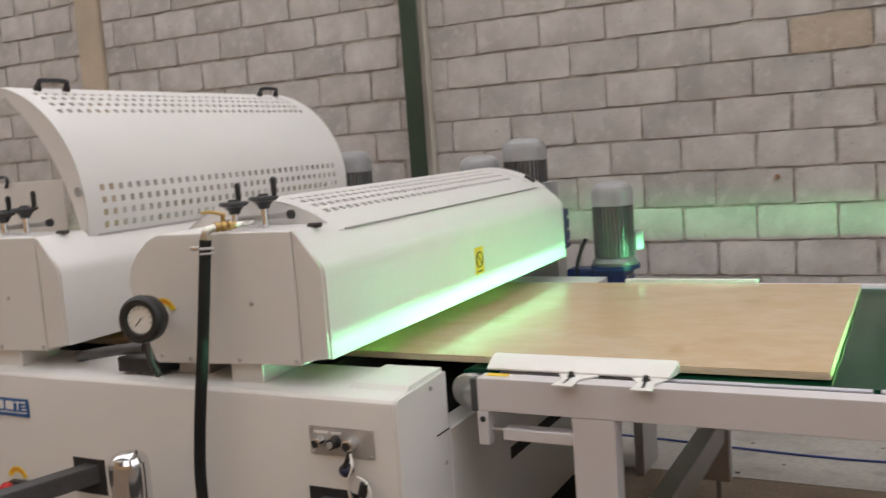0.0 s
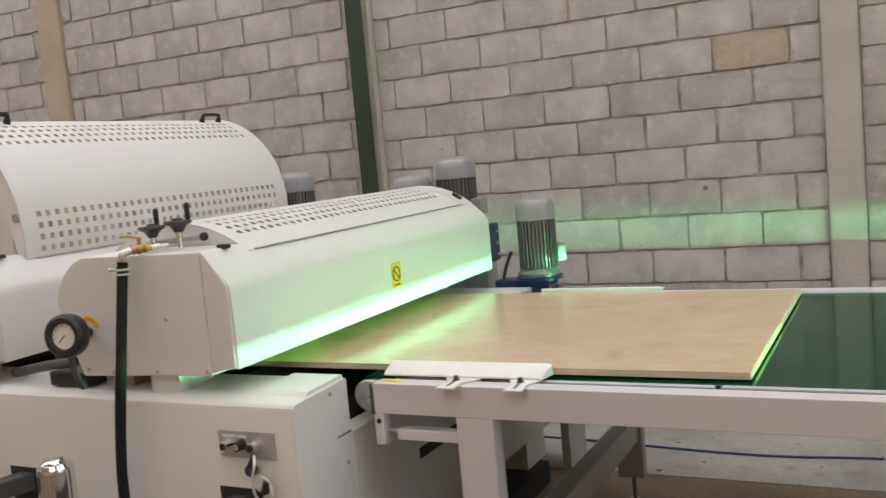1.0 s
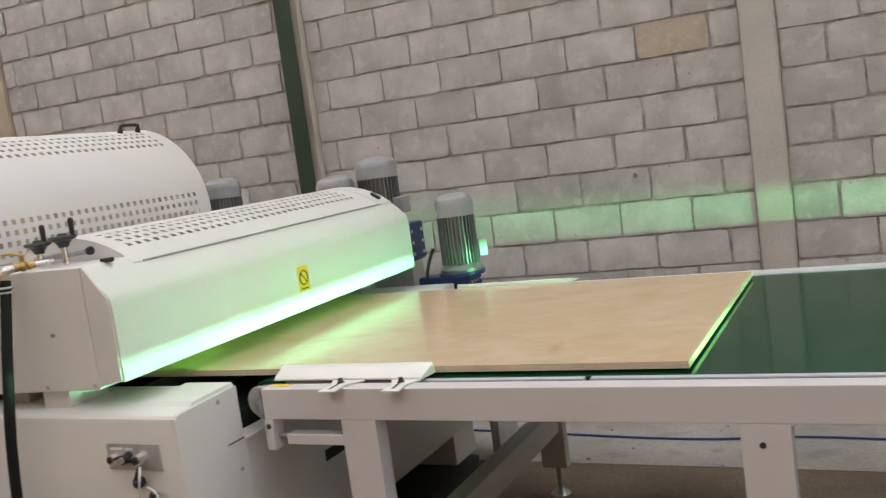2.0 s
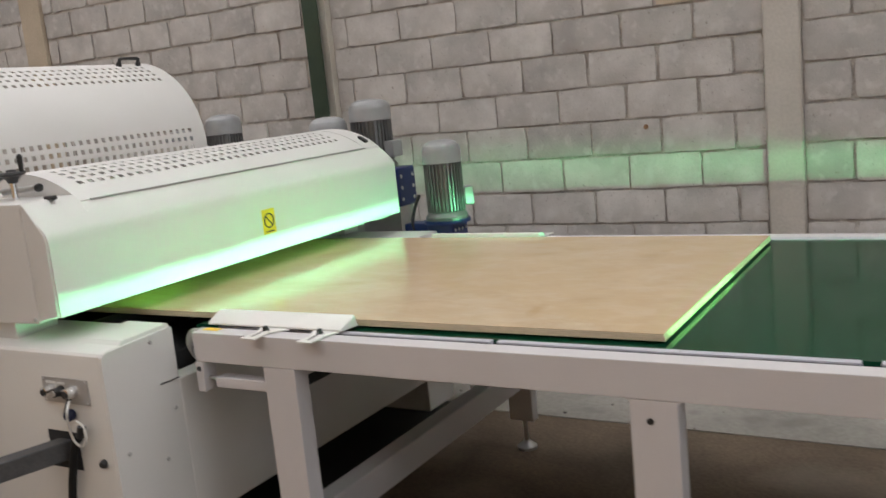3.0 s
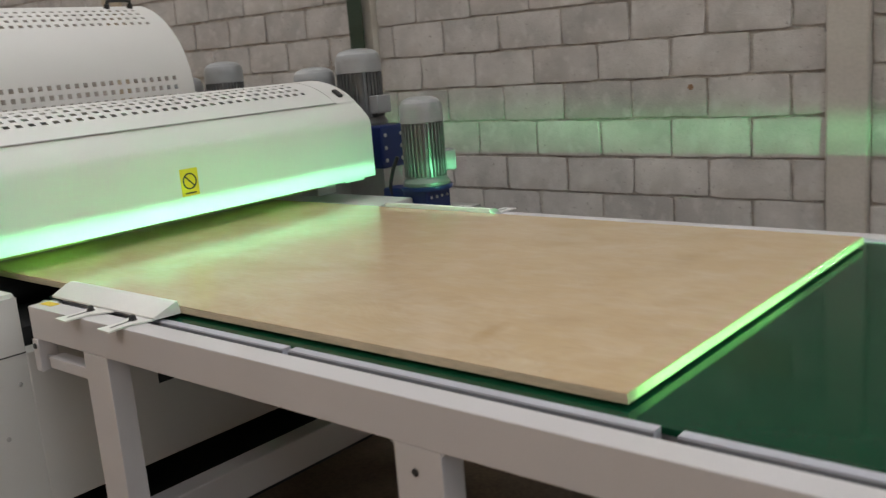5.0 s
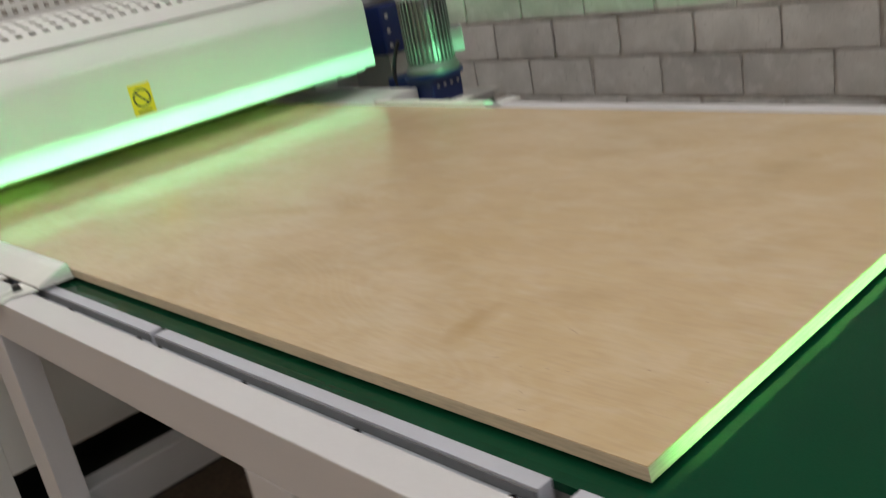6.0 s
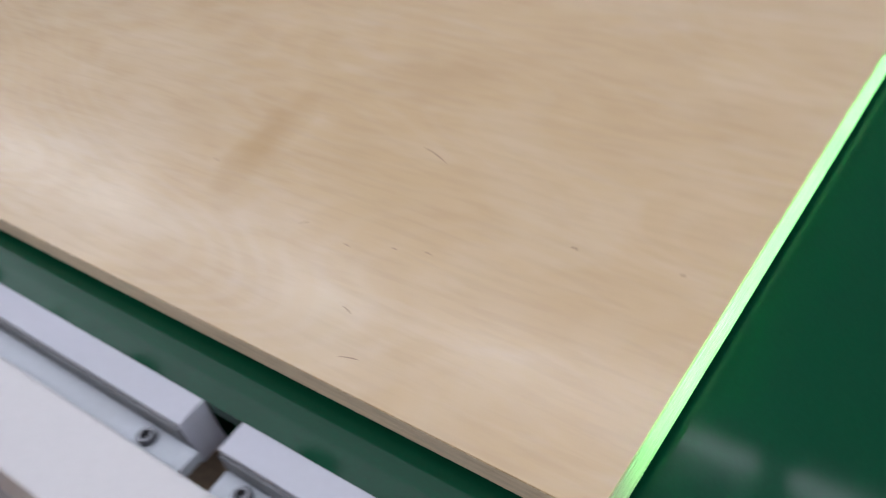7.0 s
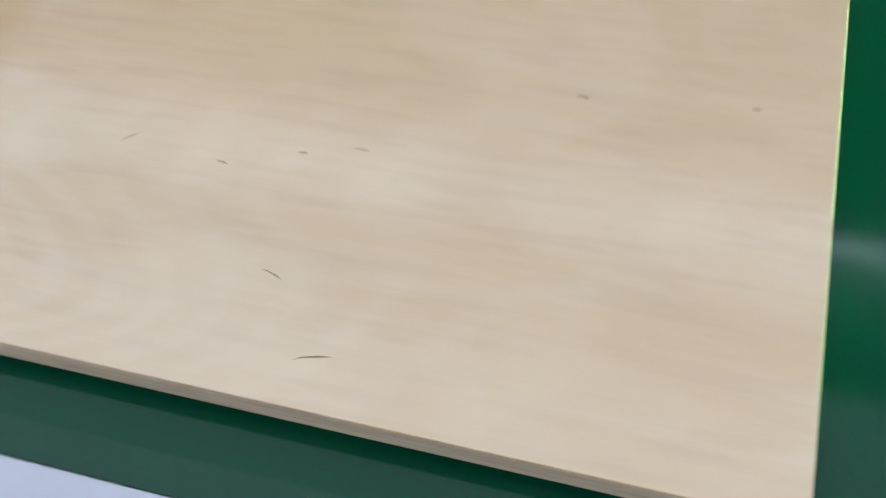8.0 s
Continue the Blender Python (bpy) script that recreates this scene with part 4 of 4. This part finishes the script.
            part("latch", B(dx - 0.243, dx - 0.205, -0.20, -0.178, 1.311, 1.324, bevel=0.004), BLACK, ec, "black latch")
        else:
            bm = B(-0.024, 0.024, -0.012, 0.012, -0.002, 0.010, bevel=0.003)
            bmesh.ops.transform(bm, matrix=Matrix.Translation((dx - 0.262, 1.54, 1.327)) @ Matrix.Rotation(radians(33), 4, "Y"), verts=bm.verts)
            part("latch", bm, BLACK, ec, "black latch")
    for y0, y1 in ((-0.27, -0.12), (1.48, 1.59)):
        part("support_foot", B(dx - 0.482, dx - 0.375, y0, y1, 0.902, 0.958, bevel=0.003), WHITE, u)
        part("support_foot", B(dx - 0.712, dx - 0.60, y0 + 0.05, y1, 0.902, 0.951, bevel=0.003), PLATE, u)
    part("back_hood", prism(bmesh.new(), [(dx - 0.790, 1.00), (dx - 0.802, 1.17), (dx - 0.79, 1.235), (dx - 0.784, 1.235), (dx - 0.796, 1.17), (dx - 0.784, 1.00)], -0.10, 1.484), WHITE, u)
    part("brush_roller", C((dx - 0.41, -0.09, 1.056), (0, 1, 0), 0.129, 1.55, 40), SISAL, u, "unseen sisal brush roller, yellowish to tint the board's reflection")
    # the arched lid on its hinge
    bm, at, length = lid_mesh(-0.095, 1.480, 0.085 if angle < 0 else 0.020)
    lid = new("lid", finish(bm, "lid", WHITE))
    lid.parent = u
    lid.location = Vector((dx + HX, 0, HZ + 0.002)) - u.location
    lid.rotation_euler = (0, radians(angle), 0)
    tagged(lid, "white arched lid with rows of square holes")
    for y0 in (-0.095, 1.476):
        bm = bmesh.new()
        n = 24
        out_e = [at(length * i / n, 0) for i in range(n + 1)]
        in_e = []
        for i in range(n + 1):
            w = 0.080 * math.sin(math.pi * min(1, max(0, (i / n * 0.96 + 0.04)))) ** 0.5 if i < n else 0.05
            x, _, z = out_e[i]
            c = Vector((-CHORD / 2, 0, -0.25)) - Vector((x, 0, z))
            c.normalize()
            in_e.append((x + c.x * w, 0, z + c.z * w))
        a = [bm.verts.new((p[0], y0, p[2])) for p in out_e]
        b = [bm.verts.new((p[0], y0, p[2])) for p in in_e]
        for i in range(n):
            bm.faces.new((a[i], a[i + 1], b[i + 1], b[i]))
        r = bmesh.ops.extrude_face_region(bm, geom=list(bm.faces))
        bmesh.ops.translate(bm, verts=[v for v in r["geom"] if isinstance(v, bmesh.types.BMVert)], vec=(0, 0.004, 0))
        ob = new("lid_cheek", finish(bm, "lid_cheek", WHITE))
        ob.parent = lid
    px, _, pz = at(length - 0.035, 0)
    tilt = math.asin(CHORD / 2 / (CHORD ** 2 / (8 * SAG) + SAG / 2)) * 0.9
    for y in (0.09, 1.33):
        bm = bmesh.new()
        up = Vector((-math.sin(tilt), 0, math.cos(tilt)))
        p0 = Vector((px, y, pz))
        tube(bm, [p0 + Vector((0, -0.062, 0)) - up * 0.001, p0 + Vector((0, -0.060, 0)) + up * 0.022, p0 + Vector((0, -0.048, 0)) + up * 0.034, p0 + Vector((0, 0.048, 0)) + up * 0.034,
                  p0 + Vector((0, 0.060, 0)) + up * 0.022, p0 + Vector((0, 0.062, 0)) - up * 0.001], 0.0085, 10, 5)
        for e in (-0.061, 0.061):
            cyl(bm, p0 + Vector((0, e, 0)) - up * 0.001, up, 0.0145, 0.020, 12, 0.011)
        ob = new("lid_handle", finish(bm, "lid_handle", BLACK))
        ob.parent = lid
        tagged(ob, "black bow handle")
    # hand wheels on threaded rods
    for x, turn, drop in ((-0.487, 100, 0.016), (-0.385, 40, 0.004)):
        hw = part("hand_wheel_rod", C((dx + x, -0.185, 1.312), (0, 0, 1), 0.0105, 0.080 - drop, 24), CHROME, u)
        wheel = bmesh.new()
        lathe(wheel, (dx + x, -0.185, 1.370 - drop), (0, 0, 1), [(0.014, 0), (0.018, 0.010), (0.026, 0.019), (0.038, 0.024), (0.042, 0.029), (0.039, 0.034), (0.028, 0.033), (0.016, 0.035), (0.013, 0.041)], 28)
        part("hand_wheel", wheel, BLACK, hw, "black hand wheel")
        hx, hy = 0.030 * math.cos(radians(turn)), 0.030 * math.sin(radians(turn))
        part("crank_grip", lathe(bmesh.new(), (dx + x + hx, -0.185 + hy, 1.401 - drop), (0, 0, 1), [(0.006, 0), (0.0075, 0.008), (0.0088, 0.046), (0.0065, 0.052), (0.003, 0.054)], 14), BLACK, hw)
    pipe = part("cross_pipe", C((dx - 0.545, -0.15, 1.334), (1, 0.05, 0.05), 0.009, 0.215, 24), PLATE, u)
    part("pipe_cap", C((dx - 0.340, -0.14, 1.3445), (1, 0.05, 0.05), 0.013, 0.016, 16, bevel=0.003), BLACK, pipe)
    return u


unit(0.0, -5, "white brush unit with closed perforated lid")
unit(-0.957, 57, "white brush unit with its perforated lid raised")

# ---- hose, valve and gauge ----
hose = thing("hose", (-0.47, -0.38, 0.9), "black rubber hose hanging from a brass valve", "hose")
part("tube", tube(bmesh.new(), [(-0.468, -0.345, 1.300), (-0.469, -0.355, 1.24), (-0.464, -0.382, 1.12), (-0.470, -0.398, 1.0), (-0.491, -0.405, 0.85), (-0.516, -0.40, 0.70), (-0.510, -0.41, 0.60), (-0.49, -0.44, 0.45), (-0.46, -0.47, 0.2), (-0.44, -0.5, 0.02)], 0.0155, 24), RUBBER, hose)
for z, r in ((1.279, 0.0042), (1.266, 0.0034)):
    part("hose_clamp", tube(bmesh.new(), [(-0.487, -0.346, z), (-0.468, -0.365, z), (-0.449, -0.346, z), (-0.468, -0.327, z), (-0.487, -0.346, z)], r, 8, 6), STEEL, hose)
part("clamp_screw", C((-0.512, -0.352, 1.279), (1, 0, 0), 0.007, 0.028, 12), CHROME, hose)
part("elbow", tube(bmesh.new(), [(-0.468, -0.345, 1.292), (-0.468, -0.344, 1.314), (-0.464, -0.338, 1.325), (-0.452, -0.317, 1.331)], 0.0115, 24), NICKEL, hose, "dull nickel elbow")
part("elbow_nut", C((-0.468, -0.3435, 1.300), (0, 0, 1), 0.0165, 0.010, 6), NICKEL, hose)
valve = thing("ball_valve", (-0.44, -0.30, 1.331), "brass ball valve with a yellow lever", "valve")
vb = part("body", lathe(bmesh.new(), (-0.455, -0.322, 1.331), (0.45, 0.9, 0), [(0.011, 0), (0.0135, 0.002), (0.0135, 0.012), (0.010, 0.014), (0.0145, 0.022), (0.0145, 0.030), (0.010, 0.037), (0.0125, 0.039), (0.0125, 0.048), (0.009, 0.050), (0.009, 0.060)], 16), BRASS, valve)
part("stem", C((-0.443, -0.298, 1.343), (0, 0, 1), 0.006, 0.020, 12), BRASS, vb)
part("lever", tube(bmesh.new(), [(-0.436, -0.296, 1.361), (-0.450, -0.298, 1.364), (-0.480, -0.302, 1.370), (-0.508, -0.306, 1.369)], 0.0040, 8, 5), LEVER, vb, "worn yellow lever")
part("nipple", C((-0.430, -0.272, 1.331), (0.45, 0.9, 0.05), 0.008, 0.055, 14), NICKEL, vb, "dull nickel pipe nipple")
ga = thing("pressure_gauge", (-0.62, -0.43, 1.10), "round black pressure gauge with a pale dial", "gauge")
gn = Vector((0.24, -0.96, 0.06)).normalized()
gc = Vector((-0.632, -0.435, 1.104))
part("case", lathe(bmesh.new(), gc - gn * 0.030, gn, [(0.050, 0), (0.062, 0.004), (0.0645, 0.026), (0.062, 0.040), (0.054, 0.047), (0.041, 0.047), (0.0375, 0.041), (0.0365, 0.036)], 40), BLACK, ga)
part("dial", C(gc + gn * 0.0062, gn, 0.0367, 0.002, 32), DIAL, ga, "pale dial face")
dl = bmesh.new()
tg = gn.cross(Vector((0, 0, 1))).normalized()
tube(dl, [gc + gn * 0.010 - tg * 0.004 + Vector((0, 0, 0.004)), gc + gn * 0.010 + tg * 0.015 - Vector((0, 0, 0.017))], 0.0014, 6, 2)
part("needle", dl, BLACK, ga)
tk = bmesh.new()
for i in range(11):
    a = radians(-40 + 26 * i)
    d = tg * math.cos(a) + Vector((0, 0, 1)) * math.sin(a)
    tube(tk, [gc + gn * 0.0086 + d * 0.029, gc + gn * 0.0086 + d * 0.034], 0.0009, 5, 1)
part("scale_marks", tk, BLACK, ga)
part("stem", tube(bmesh.new(), [(-0.675, -0.309, 1.089), (-0.662, -0.350, 1.092), (-0.645, -0.402, 1.100)], 0.007, 12), DARK_STEEL, ga)
part("collar", C((-0.675, -0.3085, 1.089), (0, -1, 0), 0.0145, 0.012, 18, bevel=0.002), BLACK, ga)
part("lower_stem", tube(bmesh.new(), [(-0.640, -0.42, 1.045), (-0.645, -0.41, 1.0), (-0.655, -0.39, 0.965), (-0.66, -0.37, 0.935)], 0.009, 20), DARK_STEEL, ga)


def warning_arc(cx, cy, cz, label):
    """A curved yellow label with a red bar in it."""
    al = thing("warning_label", (cx, cy, cz), label, "label")
    for name, r0, r1, lo, hi, out, mat in (("arc", 0.028, 0.047, 20, 160, 0.0013, YELLOW), ("bar", 0.033, 0.042, 45, 135, 0.0019, ORANGE)):
        bm = bmesh.new()
        rows = []
        for i in range(15):
            a = radians(lo + (hi - lo) * i / 14)
            rows.append([bm.verts.new((cx + r * math.cos(a), y, cz + r * math.sin(a))) for r, y in ((r0, cy), (r1, cy), (r1, cy - out), (r0, cy - out))])
        for p, q in zip(rows, rows[1:]):
            for k in range(4):
                bm.faces.new((p[k], p[(k + 1) % 4], q[(k + 1) % 4], q[k]))
        bm.faces.new(rows[0])
        bm.faces.new(rows[-1])
        part(name, bm, mat, al, "" if name == "arc" else "orange-red bar")


warning_arc(-0.676, -0.3082, 1.091, "curved yellow warning label on the end cover")
warning_arc(-1.328, -0.3453, 0.554, "curved yellow warning label over the emergency stop")

# things behind the raised unit
gp = thing("rear_guard", (-2.1, 0.3, 1.35), "pale grey steel guard plate behind the raised lid", "guard")
part("plate", B(-2.7, -1.74, 0.30, 0.306, 1.20, 1.475, bevel=0.002), WHITE, gp)
part("stay", B(-2.2, -2.16, 0.306, 0.34, 0.80, 1.40), PLATE, gp)
cb = thing("cable", (-2.05, 0.29, 1.45), "black cable looped over the guard plate", "cable")
part("sheath", tube(bmesh.new(), [(-2.045, 0.285, 1.455), (-2.04, 0.29, 1.482), (-2.06, 0.30, 1.497), (-2.09, 0.303, 1.500), (-2.15, 0.303, 1.490), (-2.3, 0.303, 1.481)], 0.007), BLACK, cb)
clamp = thing("lid_stop", (-1.25, -0.13, 1.43), "small grey stop on the raised lid", "fitting")
part("disc", C((-1.197, -0.0955, 1.437), (0, -1, 0), 0.016, 0.008, 18), PLATE, clamp)

# dark clutter between the units
lk = thing("linkage", (-0.9, -0.25, 0.95), "dark steel linkage between the brush units", "linkage")
part("arm", tube(bmesh.new(), [(-1.12, -0.24, 0.935), (-0.95, -0.26, 0.965), (-0.80, -0.27, 0.985)], 0.016, 20), DARK_STEEL, lk)
part("block", B(-0.90, -0.735, -0.29, -0.15, 0.912, 0.955, bevel=0.004), BLACK, lk)


# ---- motors ----
def motor(x, y, top, r, z0, label, gear=True, face=0.0):
    """An upright finned motor with rounded fan cowl and terminal box, on a blue gearbox."""
    h = top - z0
    m = thing("motor", (x, y, z0), label, "motor", "upright motors")
    c = 0.105
    body_top = top - c + 0.012
    part("stator", lathe(bmesh.new(), (x, y, z0), (0, 0, 1), [(r * 0.87, 0), (r * 0.87, body_top - z0)], 28), CAST_MOTOR, m)
    for i in range(32):
        a = 2 * math.pi * i / 32
        bm = box(bmesh.new(), r * 0.84, r * 1.0, -0.0030, 0.0028, z0 + 0.025, body_top - 0.012)
        bmesh.ops.transform(bm, matrix=Matrix.Translation((x, y, 0)) @ Matrix.Rotation(a, 4, "Z"), verts=bm.verts)
        part("fin", bm, CAST_MOTOR, m)
    part("end_flange", lathe(bmesh.new(), (x, y, z0 - 0.012), (0, 0, 1), [(r * 1.12, 0), (r * 1.12, 0.014), (r * 0.98, 0.030), (r * 0.9, 0.036)], 32), CAST_MOTOR, m)
    part("fan_cowl", lathe(bmesh.new(), (x, y, body_top - 0.012), (0, 0, 1), [(r * 1.0, 0), (r * 1.02, 0.004), (r * 1.02, c * 0.50), (r * 1.0, c * 0.64), (r * 0.93, c * 0.77), (r * 0.80, c * 0.88), (r * 0.58, c * 0.96), (r * 0.30, c), (r * 0.06, c * 1.01)], 36), GREY_MOTOR, m, "light grey fan cowl")
    bx = box(bmesh.new(), r * 0.9, r * 1.42, -0.042, 0.042, z0 + h * 0.12, z0 + h * 0.36, bevel=0.006)
    bmesh.ops.transform(bx, matrix=Matrix.Translation((x, y, 0)) @ Matrix.Rotation(radians(face), 4, "Z"), verts=bx.verts)
    part("terminal_box", bx, GREY_MOTOR, m)
    if gear:
        g = part("gearbox", B(x - 0.075, x + 0.065, y - 0.075, y + 0.075, z0 - 0.125, z0 - 0.013, bevel=0.014), GEAR_BLUE, m, "blue gearbox")
        part("gearbox_flange", lathe(bmesh.new(), (x, y, z0 - 0.030), (0, 0, 1), [(r * 1.22, 0), (r * 1.22, 0.017)], 28), GEAR_BLUE, g)
        part("gearbox_side", B(x - 0.21, x - 0.076, y - 0.05, y + 0.05, z0 - 0.085, z0 - 0.028, bevel=0.01), GEAR_BLUE, g)
        for i in range(4):
            screw((x + 0.0655, y - 0.05 + 0.033 * i, z0 - 0.06), (1, 0, 0), g, 0.007)
    return m


mo = motor(0.0, 1.70, 1.295, 0.088, 0.945, "grey finned upright motor on a blue gearbox", face=48)
part("cable", tube(bmesh.new(), [(-0.115, 1.66, 1.05), (-0.14, 1.65, 0.99), (-0.16, 1.65, 0.92), (-0.15, 1.66, 0.87)], 0.008), BLACK, mo)
motor(-0.437, 1.80, 1.508, 0.10, 1.185, "taller grey motor behind the closed lid", gear=False)
motor(-0.622, 1.70, 1.442, 0.092, 1.08, "grey motor behind the closed lid")
motor(-1.357, 1.76, 1.503, 0.095, 1.12, "dark grey motor behind the raised lid")
motor(-1.64, 1.72, 1.44, 0.09, 1.10, "dark grey motor behind the raised lid")
gb = thing("side_gearbox", (-0.37, 1.80, 0.82), "blue cast gearbox under the taller motor", "gearbox")
gf = part("flange", B(-0.52, -0.262, 1.72, 1.88, 0.985, 1.172, bevel=0.012), GEAR_BLUE, gb)
for z in (1.02, 1.075, 1.13):
    for y in (1.75, 1.85):
        screw((-0.2615, y, z), (1, 0, 0), gf, 0.009)
part("foot", B(-0.50, -0.28, 1.74, 1.86, 0.8195, 0.984), PLATE, gb)
mb = thing("motor_bracket", (-0.6, 1.72, 0.8), "grey steel bracket plate that carries the motors", "bracket")
part("plate", B(-1.9, 0.12, 1.622, 1.90, 0.805, 0.819), PLATE, mb)
part("stay", B(-1.9, -1.86, 1.65, 1.88, 0.0, 0.8045), PLATE, mb)
part("stay", B(0.06, 0.10, 1.65, 1.88, 0.0, 0.8045), PLATE, mb)
for x, zt in ((-0.622, 0.954), (-1.357, 0.994), (-1.64, 0.974)):
    part("pedestal", B(x - 0.06, x + 0.06, 1.66, 1.86, 0.8195, zt), PLATE, mb)

# ---- electrical cabinet under the conveyor, cable on the floor ----
cab = thing("control_cabinet", (2.35, 0.12, 0), "white steel control cabinet under the conveyor", "cabinet")
part("body", B(2.10, 2.58, -0.095, 0.34, 0.06, 0.722, bevel=0.004), FRAME_WHITE, cab)
dr = part("door", B(2.1215, 2.5585, -0.101, -0.0960, 0.0965, 0.7010, bevel=0.0015), FRAME_WHITE, cab)
# dark sheet behind the door puts the gap's shade into colour
part("door_gap_shade", B(2.1190, 2.5610, -0.0959, -0.0952, 0.094, 0.7035), DARK, cab, "dark sheet painting the shade of the door gap")
part("lock", C((2.52, -0.1012, 0.42), (0, -1, 0), 0.012, 0.008, 16), BLACK, dr)
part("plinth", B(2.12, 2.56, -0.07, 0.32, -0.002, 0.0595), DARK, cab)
fc = thing("floor_cable", (1.0, 2.09, 0.0), "blue cable lying along the concrete floor", "cable")
part("sheath", tube(bmesh.new(), [(-0.6, 2.16, 0.007), (0.0, 2.13, 0.007), (0.33, 2.10, 0.007), (0.7, 2.07, 0.007), (1.0, 2.07, 0.007), (1.4, 2.12, 0.007), (1.9, 2.10, 0.007), (2.6, 2.16, 0.007)], 0.0055, 8), CABLE_BLUE, fc)


# ---- concrete blocks of the wall ----
BLOCKS = {}


def block_mesh(length, height, variant):
    """A rough block: a grid front with worn edges, 90 mm deep."""
    key = (round(length, 2), round(height, 2), variant)
    if key in BLOCKS:
        return BLOCKS[key]
    rng = random.Random(hash(key) % 100003)
    bm = bmesh.new()
    nx, nz = max(2, round(length / 0.045)), 5
    g = []
    for i in range(nx + 1):
        col = []
        for k in range(nz + 1):
            edge = i in (0, nx) or k in (0, nz)
            dx = rng.uniform(-0.0026, 0.0026)
            dz = rng.uniform(-0.0026, 0.0026)
            x = -length / 2 + length * i / nx
            z = -height / 2 + height * k / nz
            y = rng.uniform(0.0, 0.0025) if edge else rng.uniform(-0.001, 0.001)
            if i in (0, nx) and k in (0, nz):
                x -= math.copysign(rng.uniform(0.0, 0.009), x)
                z -= math.copysign(rng.uniform(0.0, 0.007), z)
            col.append(bm.verts.new((x + dx, y, z + dz)))
        g.append(col)
    for i in range(nx):
        for k in range(nz):
            bm.faces.new((g[i][k], g[i + 1][k], g[i + 1][k + 1], g[i][k + 1]))
    rim = [e for e in bm.edges if e.is_boundary]
    r = bmesh.ops.extrude_edge_only(bm, edges=rim)
    bmesh.ops.translate(bm, verts=[v for v in r["geom"] if isinstance(v, bmesh.types.BMVert)], vec=(0, 0.05, 0))
    BLOCKS[key] = finish(bm, "concrete_block", BLOCK_TAN if variant == 5 else BLOCK, smooth=True, angle=40)
    return BLOCKS[key]


def blocks(x0, x1, z0, z1, first_line, pitch_z, pitch_x, phases, loose=0.0):
    """Running bond between two uprights: courses from a known joint, with the joints of alternate courses at the phases."""
    rng = random.Random(int(x0 * 1000))
    k = math.floor((z0 - first_line) / pitch_z)
    while first_line + k * pitch_z < z1:
        lo, hi = first_line + k * pitch_z, first_line + (k + 1) * pitch_z
        ph = phases[k % 2] + rng.uniform(-0.006, 0.006)
        j = math.floor((x0 - ph) / pitch_x)
        while ph + j * pitch_x < x1:
            a, b = max(ph + j * pitch_x, x0), min(ph + (j + 1) * pitch_x, x1)
            j += 1
            if b - a < 0.05:
                continue
            gap_x, gap_z = loose + rng.uniform(0.009, 0.024), loose + rng.uniform(0.008, 0.019)
            ob = new("concrete_block", block_mesh(b - a - gap_x, hi - lo - gap_z, 5 if abs((a + b) / 2 - 0.79) < 0.1 and 1.87 < (lo + hi) / 2 < 2.03 else rng.randrange(5)))
            ob.parent = wall
            ob.location = ((a + b) / 2, -0.001 + rng.uniform(-0.003, 0.003), (lo + hi) / 2 + rng.uniform(-0.002, 0.002))
            ob.rotation_euler = (rng.uniform(-0.006, 0.006), rng.uniform(-0.006, 0.006), rng.uniform(-0.006, 0.006))
        k += 1


blocks(-1.622, 1.146, 0.42, 2.88, 0.845, 0.2006, 0.4135, (-0.038, -0.255))
blocks(-4.50, -1.766, 1.0, 3.1, 1.617, 0.2040, 0.42, (-2.275, -2.075), 0.010)
blocks(-6.9, -4.75, 1.4, 3.1, 0.802, 0.2015, 0.42, (-5.05, -5.25), 0.010)
blocks(1.328, 2.9, 0.42, 2.5, 0.850, 0.2080, 0.42, (1.570, 1.735))


rust = C((0.488, WALL_Y - 0.004, 1.198), (0.02, -1, 0.03), 0.015, 0.006, 7)
part("rust_mark", rust, material("rust", (0.26, 0.15, 0.09), 0.9, scale=60, vary=0.3, fine=300, bump=0.3), wall, "small rusty mark on a block")
rub = bmesh.new()
rub_rng = random.Random(9)
for i in range(26):
    x, y, r = rub_rng.uniform(-0.2, 2.4), rub_rng.uniform(1.72, 3.0), rub_rng.uniform(0.003, 0.011)
    made = bmesh.ops.create_icosphere(rub, subdivisions=1, radius=r)
    for v in made["verts"]:
        v.co = Vector((v.co.x * rub_rng.uniform(0.7, 1.4) + x, v.co.y * rub_rng.uniform(0.7, 1.3) + y, max(-0.001, v.co.z * rub_rng.uniform(0.6, 1.0) + r * 0.5)))
tagged(new("rubble", finish(rub, "rubble", MORTAR)), "small mortar crumbs scattered on the concrete floor", "rubble", "", "stuff")


def motions():
    """The board rides out on the belt at an even speed."""
    times = (0.0, 2.0, 4.0, 6.0, 8.0)
    walk(board, [(t, pose(1.004 + 0.169 * t, 0, 0.9046)) for t in times])


motions()
